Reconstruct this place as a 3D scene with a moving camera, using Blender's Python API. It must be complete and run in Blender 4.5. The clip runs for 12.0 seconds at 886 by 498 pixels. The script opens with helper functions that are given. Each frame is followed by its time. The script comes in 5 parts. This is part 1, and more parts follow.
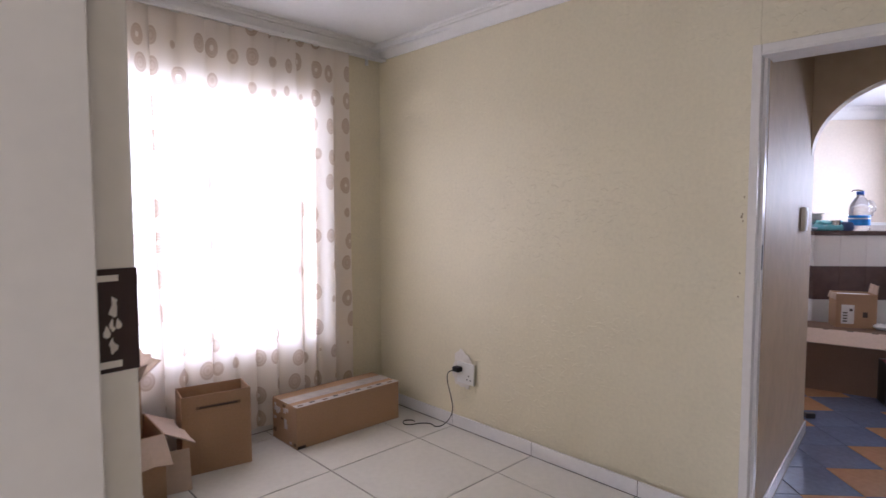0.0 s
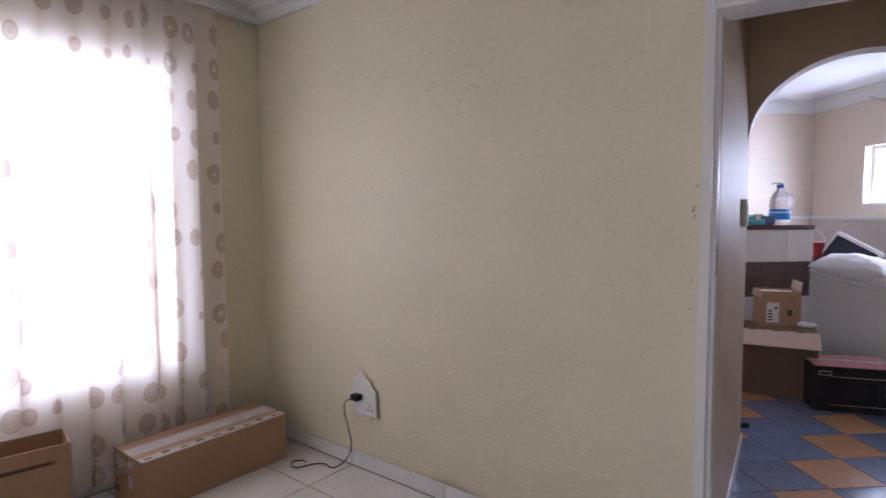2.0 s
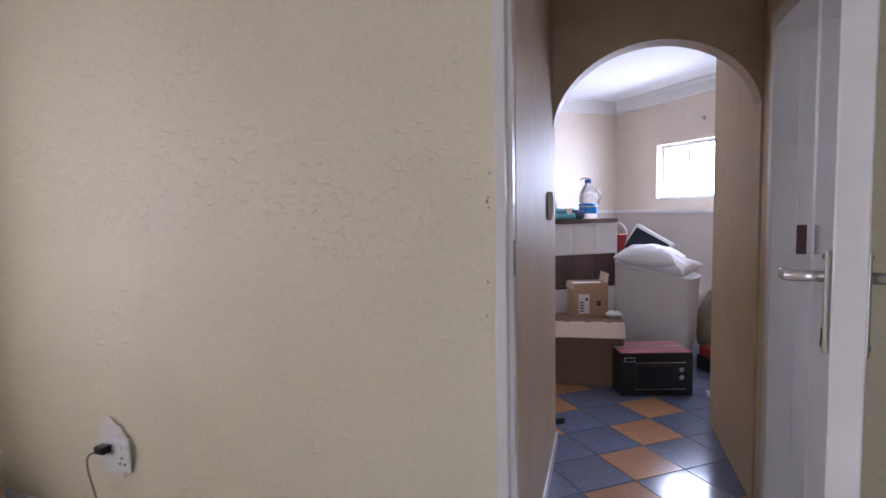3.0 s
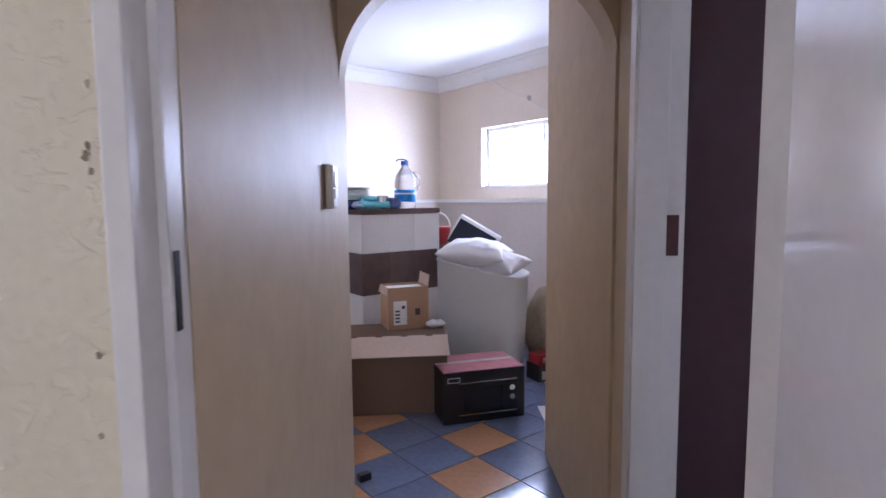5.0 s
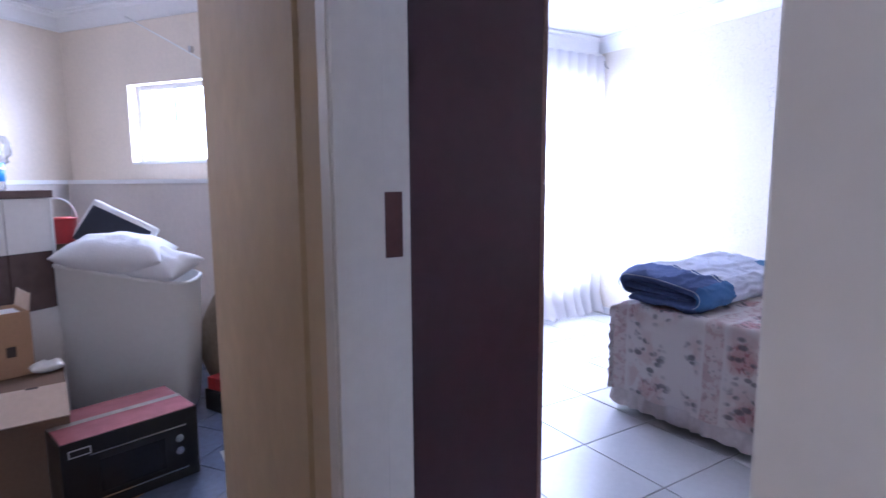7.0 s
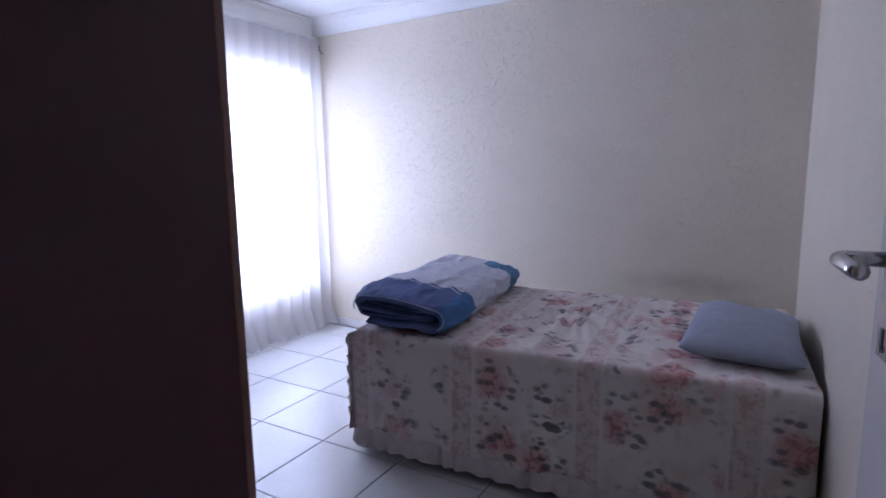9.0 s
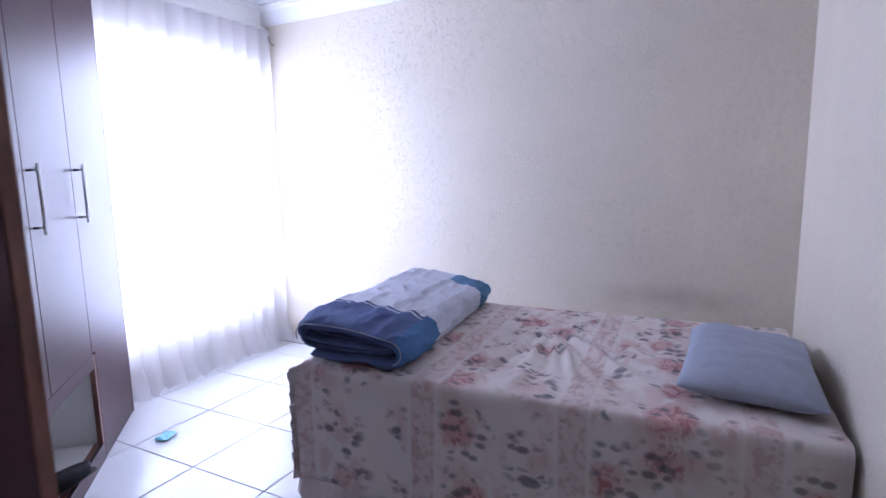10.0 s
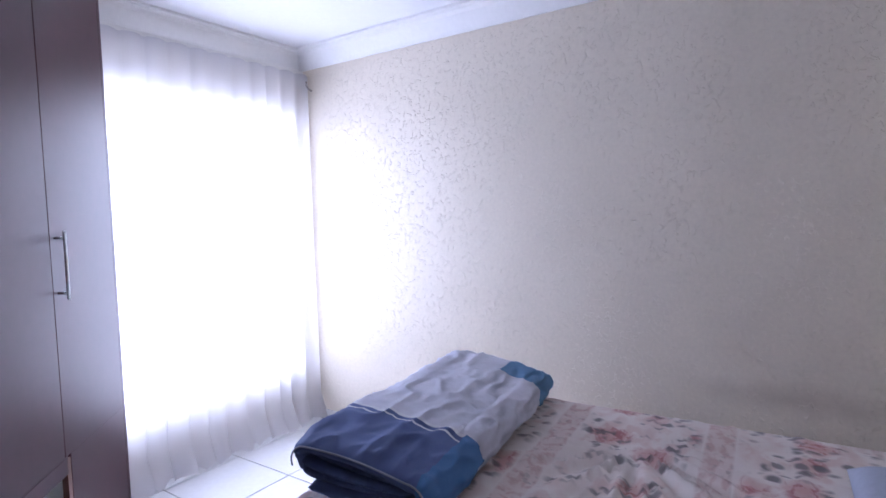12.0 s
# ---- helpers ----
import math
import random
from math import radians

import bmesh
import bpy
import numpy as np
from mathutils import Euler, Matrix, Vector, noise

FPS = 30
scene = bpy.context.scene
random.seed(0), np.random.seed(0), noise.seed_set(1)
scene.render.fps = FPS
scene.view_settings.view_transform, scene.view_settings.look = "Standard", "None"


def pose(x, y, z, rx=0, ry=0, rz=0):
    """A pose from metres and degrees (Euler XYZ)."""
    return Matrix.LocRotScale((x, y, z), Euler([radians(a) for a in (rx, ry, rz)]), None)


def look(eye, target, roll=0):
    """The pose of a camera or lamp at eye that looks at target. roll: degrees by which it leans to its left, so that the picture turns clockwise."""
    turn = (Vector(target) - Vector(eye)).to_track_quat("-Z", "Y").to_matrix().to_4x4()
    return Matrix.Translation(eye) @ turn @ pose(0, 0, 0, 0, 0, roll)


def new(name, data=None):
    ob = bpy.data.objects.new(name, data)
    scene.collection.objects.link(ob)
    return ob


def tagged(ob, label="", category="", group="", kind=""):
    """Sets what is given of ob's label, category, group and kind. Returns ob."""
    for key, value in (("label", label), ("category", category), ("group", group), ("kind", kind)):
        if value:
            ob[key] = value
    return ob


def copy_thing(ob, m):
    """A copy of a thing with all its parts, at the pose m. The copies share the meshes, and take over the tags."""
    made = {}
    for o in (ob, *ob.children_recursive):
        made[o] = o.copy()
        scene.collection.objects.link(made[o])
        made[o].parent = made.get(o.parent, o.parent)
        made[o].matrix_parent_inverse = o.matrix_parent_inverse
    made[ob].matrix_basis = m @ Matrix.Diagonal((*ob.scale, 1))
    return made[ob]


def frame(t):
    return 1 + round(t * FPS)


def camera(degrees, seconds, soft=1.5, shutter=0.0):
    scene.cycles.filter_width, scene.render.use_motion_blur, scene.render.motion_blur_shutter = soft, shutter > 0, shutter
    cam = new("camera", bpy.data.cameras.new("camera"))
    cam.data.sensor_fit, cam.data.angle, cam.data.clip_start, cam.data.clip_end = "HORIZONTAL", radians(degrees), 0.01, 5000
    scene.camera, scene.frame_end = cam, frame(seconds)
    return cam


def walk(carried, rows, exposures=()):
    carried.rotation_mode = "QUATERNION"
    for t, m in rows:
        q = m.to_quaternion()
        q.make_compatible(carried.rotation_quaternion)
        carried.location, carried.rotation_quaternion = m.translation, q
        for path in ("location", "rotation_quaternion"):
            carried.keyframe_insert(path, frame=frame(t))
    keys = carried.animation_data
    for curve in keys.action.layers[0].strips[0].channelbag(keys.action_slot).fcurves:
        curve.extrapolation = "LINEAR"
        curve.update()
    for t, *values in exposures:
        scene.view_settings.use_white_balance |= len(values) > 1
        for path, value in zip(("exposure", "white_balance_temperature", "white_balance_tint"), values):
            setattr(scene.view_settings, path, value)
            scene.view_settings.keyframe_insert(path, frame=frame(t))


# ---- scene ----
cam = camera(77.8, 12.0, shutter=0.3)
PATH = [
    (0, (0.36, 0.351, 1.362), (-0.941, 1.866, 1.241), 0.0),
    (0.5, (0.22, 0.415, 1.357), (-0.966, 2.021, 1.238), -0.1),
    (1, (0.121, 0.498, 1.354), (-1.047, 2.117, 1.229), -0.1),
    (1.5, (0.067, 0.696, 1.37), (-1.077, 2.332, 1.238), -0.2),
    (2, (0.094, 0.884, 1.357), (-0.978, 2.567, 1.222), -0.3),
    (2.5, (0.142, 1.109, 1.384), (-0.64, 2.943, 1.226), -0.6),
    (2.7, (0.129, 1.195, 1.362), (-0.54, 3.074, 1.215), -0.8),
    (4.3, (0.22, 2.034, 1.309), (-0.1, 4.001, 1.144), -0.3),
    (4.5, (0.208, 2.125, 1.31), (0.003, 4.107, 1.14), -0.4),
    (5, (0.213, 2.266, 1.305), (0.24, 4.257, 1.12), -0.5),
    (5.5, (0.251, 2.459, 1.293), (0.408, 4.442, 1.09), -0.7),
    (6, (0.316, 2.628, 1.29), (0.618, 4.591, 1.06), -0.9),
    (6.5, (0.381, 2.784, 1.264), (1.055, 4.652, 1.029), 0.1),
    (7, (0.448, 2.938, 1.272), (1.493, 4.625, 1.022), -0.4),
    (7.2, (0.475, 2.986, 1.273), (1.595, 4.623, 1.017), -0.5),
    (8.8, (0.829, 3.294, 1.338), (2.48, 4.383, 1.04), -0.9),
    (9, (0.894, 3.34, 1.335), (2.603, 4.337, 1.042), -0.8),
    (9.5, (1.015, 3.402, 1.342), (2.766, 4.322, 1.046), -0.9),
    (10, (1.242, 3.467, 1.356), (2.997, 4.38, 1.06), -1.0),
    (10.5, (1.408, 3.504, 1.376), (3.143, 4.454, 1.081), -1.1),
    (11, (1.568, 3.569, 1.401), (3.275, 4.569, 1.11), -1.1),
    (11.2, (1.616, 3.599, 1.419), (3.318, 4.614, 1.149), -1.3),
    (11.5, (1.696, 3.653, 1.444), (3.384, 4.7, 1.21), -1.2),
    (12, (1.771, 3.682, 1.446), (3.428, 4.793, 1.301), -1.3),
]
EXPOSURE = [(0.0, 0.3, 5530), (0.6, 0.12, 5430), (1.5, 0.05, 5380), (2.5, 0.12, 5330), (4.3, 0.7, 5230), (5.2, 0.38, 5080), (6.2, 0.08, 4880), (6.5, 0.1, 4880), (7.0, 0.4, 4830), (8.8, -0.75, 5130), (9.4, -0.5, 5130), (10.0, -0.03, 5130), (10.5, 0.12, 5130), (11.0, -0.02, 5180), (11.5, -0.25, 5280), (12.0, -0.45, 5280)]
walk(cam, [(t, look(eye, target, roll)) for t, eye, target, roll in PATH], [(t, e, kelvin, 24) for t, e, kelvin in EXPOSURE])

# ---- light ----
world = bpy.data.worlds.new("daylight")
scene.world = world
world.use_nodes = True
wn = world.node_tree
sky = wn.nodes.new("ShaderNodeTexSky")
sky.sky_type, sky.sun_disc = "NISHITA", False
sky.sun_elevation, sky.sun_rotation = radians(58), radians(166)
wn.links.new(sky.outputs[0], wn.nodes["Background"].inputs[0])
wn.nodes["Background"].inputs[1].default_value = 0.15
sun = new("sun", bpy.data.lights.new("sun", "SUN"))
sun.data.energy, sun.data.angle, sun.data.color = 3.0, radians(0.5), (1.0, 0.96, 0.9)
sun.matrix_basis = look((1.2, -4, 9), (0.2, 0, 2))


def skylight(name, m, w, h, watts, colour):
    """The sky's light in a window opening."""
    lamp = new(name, bpy.data.lights.new(name, "AREA"))
    lamp.data.shape, lamp.data.size, lamp.data.size_y = "RECTANGLE", w, h
    lamp.data.energy, lamp.data.color = watts, colour
    lamp.matrix_basis = m
    return lamp


# ---- materials ----
def material(name, colour, rough=0.6, metal=0.0, vary=0.12, grain=40.0, bump=0.0, bump_scale=60.0, spec=0.5, stains=0.0, coat=0.0):
    """A surface with colour drift at two scales and a fine relief."""
    m = bpy.data.materials.new(name)
    m.use_nodes = True
    nt = m.node_tree
    b = nt.nodes["Principled BSDF"]
    b.inputs["Roughness"].default_value, b.inputs["Metallic"].default_value = rough, metal
    b.inputs["Specular IOR Level"].default_value = spec
    b.inputs["Coat Weight"].default_value = coat
    co = nt.nodes.new("ShaderNodeTexCoord")
    n1, n2 = nt.nodes.new("ShaderNodeTexNoise"), nt.nodes.new("ShaderNodeTexNoise")
    n1.inputs["Scale"].default_value, n1.inputs["Detail"].default_value = 2.3, 4
    n2.inputs["Scale"].default_value, n2.inputs["Detail"].default_value = grain, 3
    nt.links.new(co.outputs["Object"], n1.inputs["Vector"])
    nt.links.new(co.outputs["Object"], n2.inputs["Vector"])
    add = nt.nodes.new("ShaderNodeMath")
    add.operation = "MULTIPLY_ADD"
    nt.links.new(n1.outputs[0], add.inputs[0])
    add.inputs[1].default_value = 1.0 + stains
    nt.links.new(n2.outputs[0], add.inputs[2])
    ramp = nt.nodes.new("ShaderNodeMapRange")
    ramp.inputs[1].default_value, ramp.inputs[2].default_value = 0.55, 1.45
    nt.links.new(add.outputs[0], ramp.inputs[0])
    mix = nt.nodes.new("ShaderNodeMix")
    mix.data_type = "RGBA"
    lo = [max(0.0, c * (1 - vary)) for c in colour]
    hi = [min(1.0, c * (1 + vary * 0.6)) for c in colour]
    mix.inputs[6].default_value, mix.inputs[7].default_value = (*lo, 1), (*hi, 1)
    nt.links.new(ramp.outputs[0], mix.inputs[0])
    nt.links.new(mix.outputs[2], b.inputs["Base Color"])
    if bump:
        n3 = nt.nodes.new("ShaderNodeTexNoise")
        n3.inputs["Scale"].default_value, n3.inputs["Detail"].default_value = bump_scale, 4
        nt.links.new(co.outputs["Object"], n3.inputs["Vector"])
        bp = nt.nodes.new("ShaderNodeBump")
        bp.inputs["Strength"].default_value, bp.inputs["Distance"].default_value = bump, 0.01
        nt.links.new(n3.outputs[0], bp.inputs["Height"])
        nt.links.new(bp.outputs[0], b.inputs["Normal"])
    return m


def plaster(name, colour, rough, depth, stretch=(46, 46, 36), low=0.55, high=0.68, grain=55, vary=0.09):
    """Paint over trowelled scratch plaster: smooth ground with short raised flecks."""
    m = material(name, colour, rough, vary=vary, grain=grain, spec=0.4)
    nt = m.node_tree
    b = nt.nodes["Principled BSDF"]
    co = nt.nodes.new("ShaderNodeTexCoord")
    mp = nt.nodes.new("ShaderNodeMapping")
    mp.inputs["Scale"].default_value = stretch
    nt.links.new(co.outputs["Object"], mp.inputs["Vector"])
    warp = nt.nodes.new("ShaderNodeTexNoise")
    warp.inputs["Scale"].default_value, warp.inputs["Detail"].default_value, warp.inputs["Distortion"].default_value = 1.0, 3, 0.9
    nt.links.new(mp.outputs[0], warp.inputs["Vector"])
    edge = nt.nodes.new("ShaderNodeMapRange")
    edge.interpolation_type = "SMOOTHSTEP"
    edge.inputs[1].default_value, edge.inputs[2].default_value = low, high
    nt.links.new(warp.outputs[0], edge.inputs[0])
    bp = nt.nodes.new("ShaderNodeBump")
    bp.inputs["Strength"].default_value, bp.inputs["Distance"].default_value = 0.8, depth
    nt.links.new(edge.outputs[0], bp.inputs["Height"])
    nt.links.new(bp.outputs[0], b.inputs["Normal"])
    return m


def tile_material(name, colours, rough, vary=0.08, spec=0.5):
    """Glazed tile; the colour comes from the piece's own random number."""
    m = material(name, colours[0], rough, vary=vary, grain=30, spec=spec, bump=0.05, bump_scale=9)
    nt = m.node_tree
    if len(colours) > 1:
        mix = [n for n in nt.nodes if n.type == "MIX"][0]
        info, ramp = nt.nodes.new("ShaderNodeObjectInfo"), nt.nodes.new("ShaderNodeValToRGB")
        ramp.color_ramp.interpolation = "CONSTANT"
        for k, (pos, c) in enumerate(colours[1]):
            e = ramp.color_ramp.elements[k] if k < 2 else ramp.color_ramp.elements.new(pos)
            e.position, e.color = pos, (*c, 1)
        nt.links.new(info.outputs["Random"], ramp.inputs[0])
        tint = nt.nodes.new("ShaderNodeMix")
        tint.data_type, tint.blend_type = "RGBA", "MULTIPLY"
        tint.inputs[0].default_value = 1.0
        nt.links.new(mix.outputs[2], tint.inputs[6])
        nt.links.new(ramp.outputs[0], tint.inputs[7])
        nt.links.new(tint.outputs[2], nt.nodes["Principled BSDF"].inputs["Base Color"])
    return m


def sheer(name, colour, clear, pattern=None):
    """Sheer curtain cloth: part open weave, part cloth that lets light through."""
    m = bpy.data.materials.new(name)
    m.use_nodes = True
    nt = m.node_tree
    nt.nodes.remove(nt.nodes["Principled BSDF"])
    out = nt.nodes["Material Output"]
    tr, tl, df = nt.nodes.new("ShaderNodeBsdfTransparent"), nt.nodes.new("ShaderNodeBsdfTranslucent"), nt.nodes.new("ShaderNodeBsdfDiffuse")
    cloth, weave = nt.nodes.new("ShaderNodeMixShader"), nt.nodes.new("ShaderNodeMixShader")
    nt.links.new(tl.outputs[0], cloth.inputs[1])
    nt.links.new(df.outputs[0], cloth.inputs[2])
    cloth.inputs[0].default_value = 0.5
    nt.links.new(cloth.outputs[0], weave.inputs[1])
    nt.links.new(tr.outputs[0], weave.inputs[2])
    weave.inputs[0].default_value = clear
    nt.links.new(weave.outputs[0], out.inputs[0])
    tl.inputs[0].default_value = df.inputs[0].default_value = (*colour, 1)
    if pattern:
        uv = nt.nodes.new("ShaderNodeUVMap")
        mp = nt.nodes.new("ShaderNodeMapping")
        mp.inputs["Scale"].default_value = (1 / 0.155, 1 / 0.185, 1)
        nt.links.new(uv.outputs[0], mp.inputs["Vector"])
        vo = nt.nodes.new("ShaderNodeTexVoronoi")
        vo.inputs["Scale"].default_value, vo.inputs["Randomness"].default_value = 1.0, 0.35
        nt.links.new(mp.outputs[0], vo.inputs["Vector"])
        ring = nt.nodes.new("ShaderNodeMath")
        ring.operation = "SINE"
        mul = nt.nodes.new("ShaderNodeMath")
        mul.operation, mul.inputs[1].default_value = "MULTIPLY", 75.0
        nt.links.new(vo.outputs["Distance"], mul.inputs[0])
        nt.links.new(mul.outputs[0], ring.inputs[0])
        inside, outside = nt.nodes.new("ShaderNodeMath"), nt.nodes.new("ShaderNodeMath")
        inside.operation, inside.inputs[1].default_value = "LESS_THAN", 0.31
        outside.operation, outside.inputs[1].default_value = "GREATER_THAN", 0.10
        nt.links.new(vo.outputs["Distance"], inside.inputs[0])
        nt.links.new(vo.outputs["Distance"], outside.inputs[0])
        both, soft = nt.nodes.new("ShaderNodeMath"), nt.nodes.new("ShaderNodeMath")
        both.operation = soft.operation = "MULTIPLY"
        nt.links.new(inside.outputs[0], both.inputs[0])
        nt.links.new(outside.outputs[0], both.inputs[1])
        lift = nt.nodes.new("ShaderNodeMapRange")
        lift.inputs[1].default_value, lift.inputs[2].default_value, lift.inputs[3].default_value = -1, 1, 0.7
        nt.links.new(ring.outputs[0], lift.inputs[0])
        nt.links.new(both.outputs[0], soft.inputs[0])
        nt.links.new(lift.outputs[0], soft.inputs[1])
        mix = nt.nodes.new("ShaderNodeMix")
        mix.data_type = "RGBA"
        mix.inputs[6].default_value, mix.inputs[7].default_value = (*colour, 1), (*pattern, 1)
        nt.links.new(soft.outputs[0], mix.inputs[0])
        through_print = nt.nodes.new("ShaderNodeMix")
        through_print.data_type = "RGBA"
        through_print.inputs[6].default_value, through_print.inputs[7].default_value = (*colour, 1), (*[c * 0.66 for c in pattern], 1)
        nt.links.new(soft.outputs[0], through_print.inputs[0])
        nt.links.new(through_print.outputs[2], tl.inputs[0])
        nt.links.new(mix.outputs[2], df.inputs[0])
        open_ = nt.nodes.new("ShaderNodeMapRange")
        open_.inputs[3].default_value, open_.inputs[4].default_value = clear, clear * 0.15
        nt.links.new(soft.outputs[0], open_.inputs[0])
        nt.links.new(open_.outputs[0], weave.inputs[0])
    return m


M_CREAM = plaster("cream_plaster", (0.76, 0.69, 0.50), 0.48, 0.0018, (25, 25, 34), 0.53, 0.70)
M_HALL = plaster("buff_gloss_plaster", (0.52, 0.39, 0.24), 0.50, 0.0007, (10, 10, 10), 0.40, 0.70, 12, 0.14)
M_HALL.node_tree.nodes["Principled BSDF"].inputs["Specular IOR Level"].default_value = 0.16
M_BED = plaster("pale_plaster", (0.74, 0.665, 0.55), 0.42, 0.0030)
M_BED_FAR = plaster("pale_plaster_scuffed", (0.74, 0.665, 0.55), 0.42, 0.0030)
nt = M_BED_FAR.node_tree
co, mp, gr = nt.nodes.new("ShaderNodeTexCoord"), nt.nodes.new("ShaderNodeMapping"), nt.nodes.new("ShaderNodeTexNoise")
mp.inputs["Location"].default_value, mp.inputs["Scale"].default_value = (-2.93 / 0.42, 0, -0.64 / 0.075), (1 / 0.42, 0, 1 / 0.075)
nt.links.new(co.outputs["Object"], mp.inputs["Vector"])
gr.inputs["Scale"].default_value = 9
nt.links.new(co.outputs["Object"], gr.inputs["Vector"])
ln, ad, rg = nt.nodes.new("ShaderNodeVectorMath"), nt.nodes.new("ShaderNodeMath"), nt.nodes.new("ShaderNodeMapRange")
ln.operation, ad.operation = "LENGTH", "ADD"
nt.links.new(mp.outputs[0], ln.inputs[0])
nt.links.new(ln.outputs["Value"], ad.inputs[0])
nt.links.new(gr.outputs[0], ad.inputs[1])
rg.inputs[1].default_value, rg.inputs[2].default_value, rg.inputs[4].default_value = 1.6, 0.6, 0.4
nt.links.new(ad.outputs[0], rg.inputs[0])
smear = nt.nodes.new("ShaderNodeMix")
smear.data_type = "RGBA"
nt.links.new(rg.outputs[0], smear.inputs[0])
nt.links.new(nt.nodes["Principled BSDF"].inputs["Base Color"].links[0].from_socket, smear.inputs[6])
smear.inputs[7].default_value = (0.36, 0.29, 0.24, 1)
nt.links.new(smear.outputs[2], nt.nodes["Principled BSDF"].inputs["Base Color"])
M_KITCHEN = material("warm_kitchen_paint", (0.76, 0.66, 0.54), 0.5, vary=0.1, bump=0.12, bump_scale=40)
M_CEIL = material("white_ceiling_paint", (0.82, 0.82, 0.83), 0.7, vary=0.04, bump=0.05)
M_CORN = material("white_cornice_plaster", (0.82, 0.81, 0.79), 0.55, vary=0.05)
M_FRAME = material("white_enamel_frame", (0.80, 0.76, 0.71), 0.24, vary=0.06, bump=0.05, bump_scale=14, spec=0.55)
M_DOOR = material("white_enamel_door", (0.80, 0.77, 0.75), 0.07, vary=0.05, bump=0.02, bump_scale=5, spec=0.75)
M_BROWN = material("brown_undercoat", (0.035, 0.018, 0.018), 0.4, vary=0.4)
M_STEEL = material("brushed_steel", (0.62, 0.61, 0.60), 0.25, metal=1.0, vary=0.1)
M_GROUT = material("grey_grout", (0.16, 0.14, 0.13), 0.9, vary=0.25)
M_TILE_A = tile_material("ivory_floor_tile", [(0.74, 0.71, 0.64)], 0.16)
M_TILE_B = tile_material("white_floor_tile", [(0.76, 0.76, 0.76)], 0.14)
M_TILE_BLUE = tile_material("slate_blue_tile", [(0.17, 0.20, 0.30)], 0.13, 0.25, 0.95)
M_TILE_ORANGE = tile_material("terracotta_tile", [(0.50, 0.27, 0.14)], 0.14, 0.2, 0.95)
M_FILLER = material("pale_filler", (0.80, 0.75, 0.68), 0.8, vary=0.12)
M_SKIRT = material("ivory_skirting_tile", (0.80, 0.78, 0.76), 0.25, vary=0.06)
M_CARD = material("brown_cardboard", (0.42, 0.26, 0.15), 0.85, vary=0.14, grain=90, bump=0.1, bump_scale=120)
M_CARD_DARK = material("dull_cardboard", (0.19, 0.115, 0.07), 0.85, vary=0.16, grain=80)
M_CARD_PALE = material("pale_cardboard_inside", (0.58, 0.45, 0.35), 0.85, vary=0.1)
M_TAPE = material("clear_packing_tape", (0.62, 0.56, 0.52), 0.18, vary=0.25, grain=25)
M_BLACK = material("black_plastic", (0.012, 0.012, 0.013), 0.35, vary=0.2)
M_WHITE = material("white_plastic", (0.80, 0.79, 0.76), 0.3, vary=0.05)
M_SHEER_A = sheer("ringed_sheer", (0.89, 0.82, 0.75), 0.05, (0.74, 0.60, 0.49))
M_SHEER_B = sheer("plain_sheer", (0.82, 0.81, 0.83), 0.18)
M_WOOD = material("mauve_brown_melamine", (0.052, 0.017, 0.022), 0.38, vary=0.2, grain=20, spec=0.34)
M_WOOD_EDGE = material("brown_edging", (0.17, 0.075, 0.05), 0.4, vary=0.2)
M_ALU = material("aluminium_window", (0.75, 0.75, 0.75), 0.35, vary=0.06)

# ---- building blocks ----
def mesh_of(name, bm, *mats):
    bmesh.ops.recalc_face_normals(bm, faces=bm.faces)
    me = bpy.data.meshes.new(name)
    bm.to_mesh(me)
    bm.free()
    for m in mats:
        me.materials.append(m)
    return me


def part(name, bm, mat, parent=None, label="", smooth=False):
    """Links a bmesh as one mesh object, under parent where one is given."""
    mats = mat if isinstance(mat, (list, tuple)) else (mat,)
    ob = new(name, mesh_of(name, bm, *mats))
    if smooth:
        ob.data.polygons.foreach_set("use_smooth", [True] * len(ob.data.polygons))
    if parent:
        ob.parent = parent
    if label:
        ob["label"] = label
    return ob


def thing(name, m, label, category, group=""):
    ob = new(name)
    ob.empty_display_size = 0.1
    ob.matrix_basis = m
    return tagged(ob, label, category, group)


def add_box(bm, lo, hi, bevel=0.0, m=None, mat=0):
    """A box from corner to corner, its edges rounded by bevel."""
    lo, hi = Vector(lo), Vector(hi)
    g = bmesh.ops.create_cube(bm, size=1.0)
    vs = g["verts"]
    c, d = (lo + hi) / 2, hi - lo
    for v in vs:
        v.co = Vector((v.co.x * d.x, v.co.y * d.y, v.co.z * d.z)) + c
        if m is not None:
            v.co = m @ v.co
    fs = {f for v in vs for f in v.link_faces}
    for f in fs:
        f.material_index = mat
    if bevel:
        es = list({e for v in vs for e in v.link_edges})
        r = bmesh.ops.bevel(bm, geom=es, offset=bevel, segments=2, affect="EDGES", profile=0.5)
        for f in r["faces"]:
            f.material_index = mat


def boxes(*items, bevel=0.0):
    bm = bmesh.new()
    for lo, hi in items:
        add_box(bm, lo, hi, bevel)
    return bm


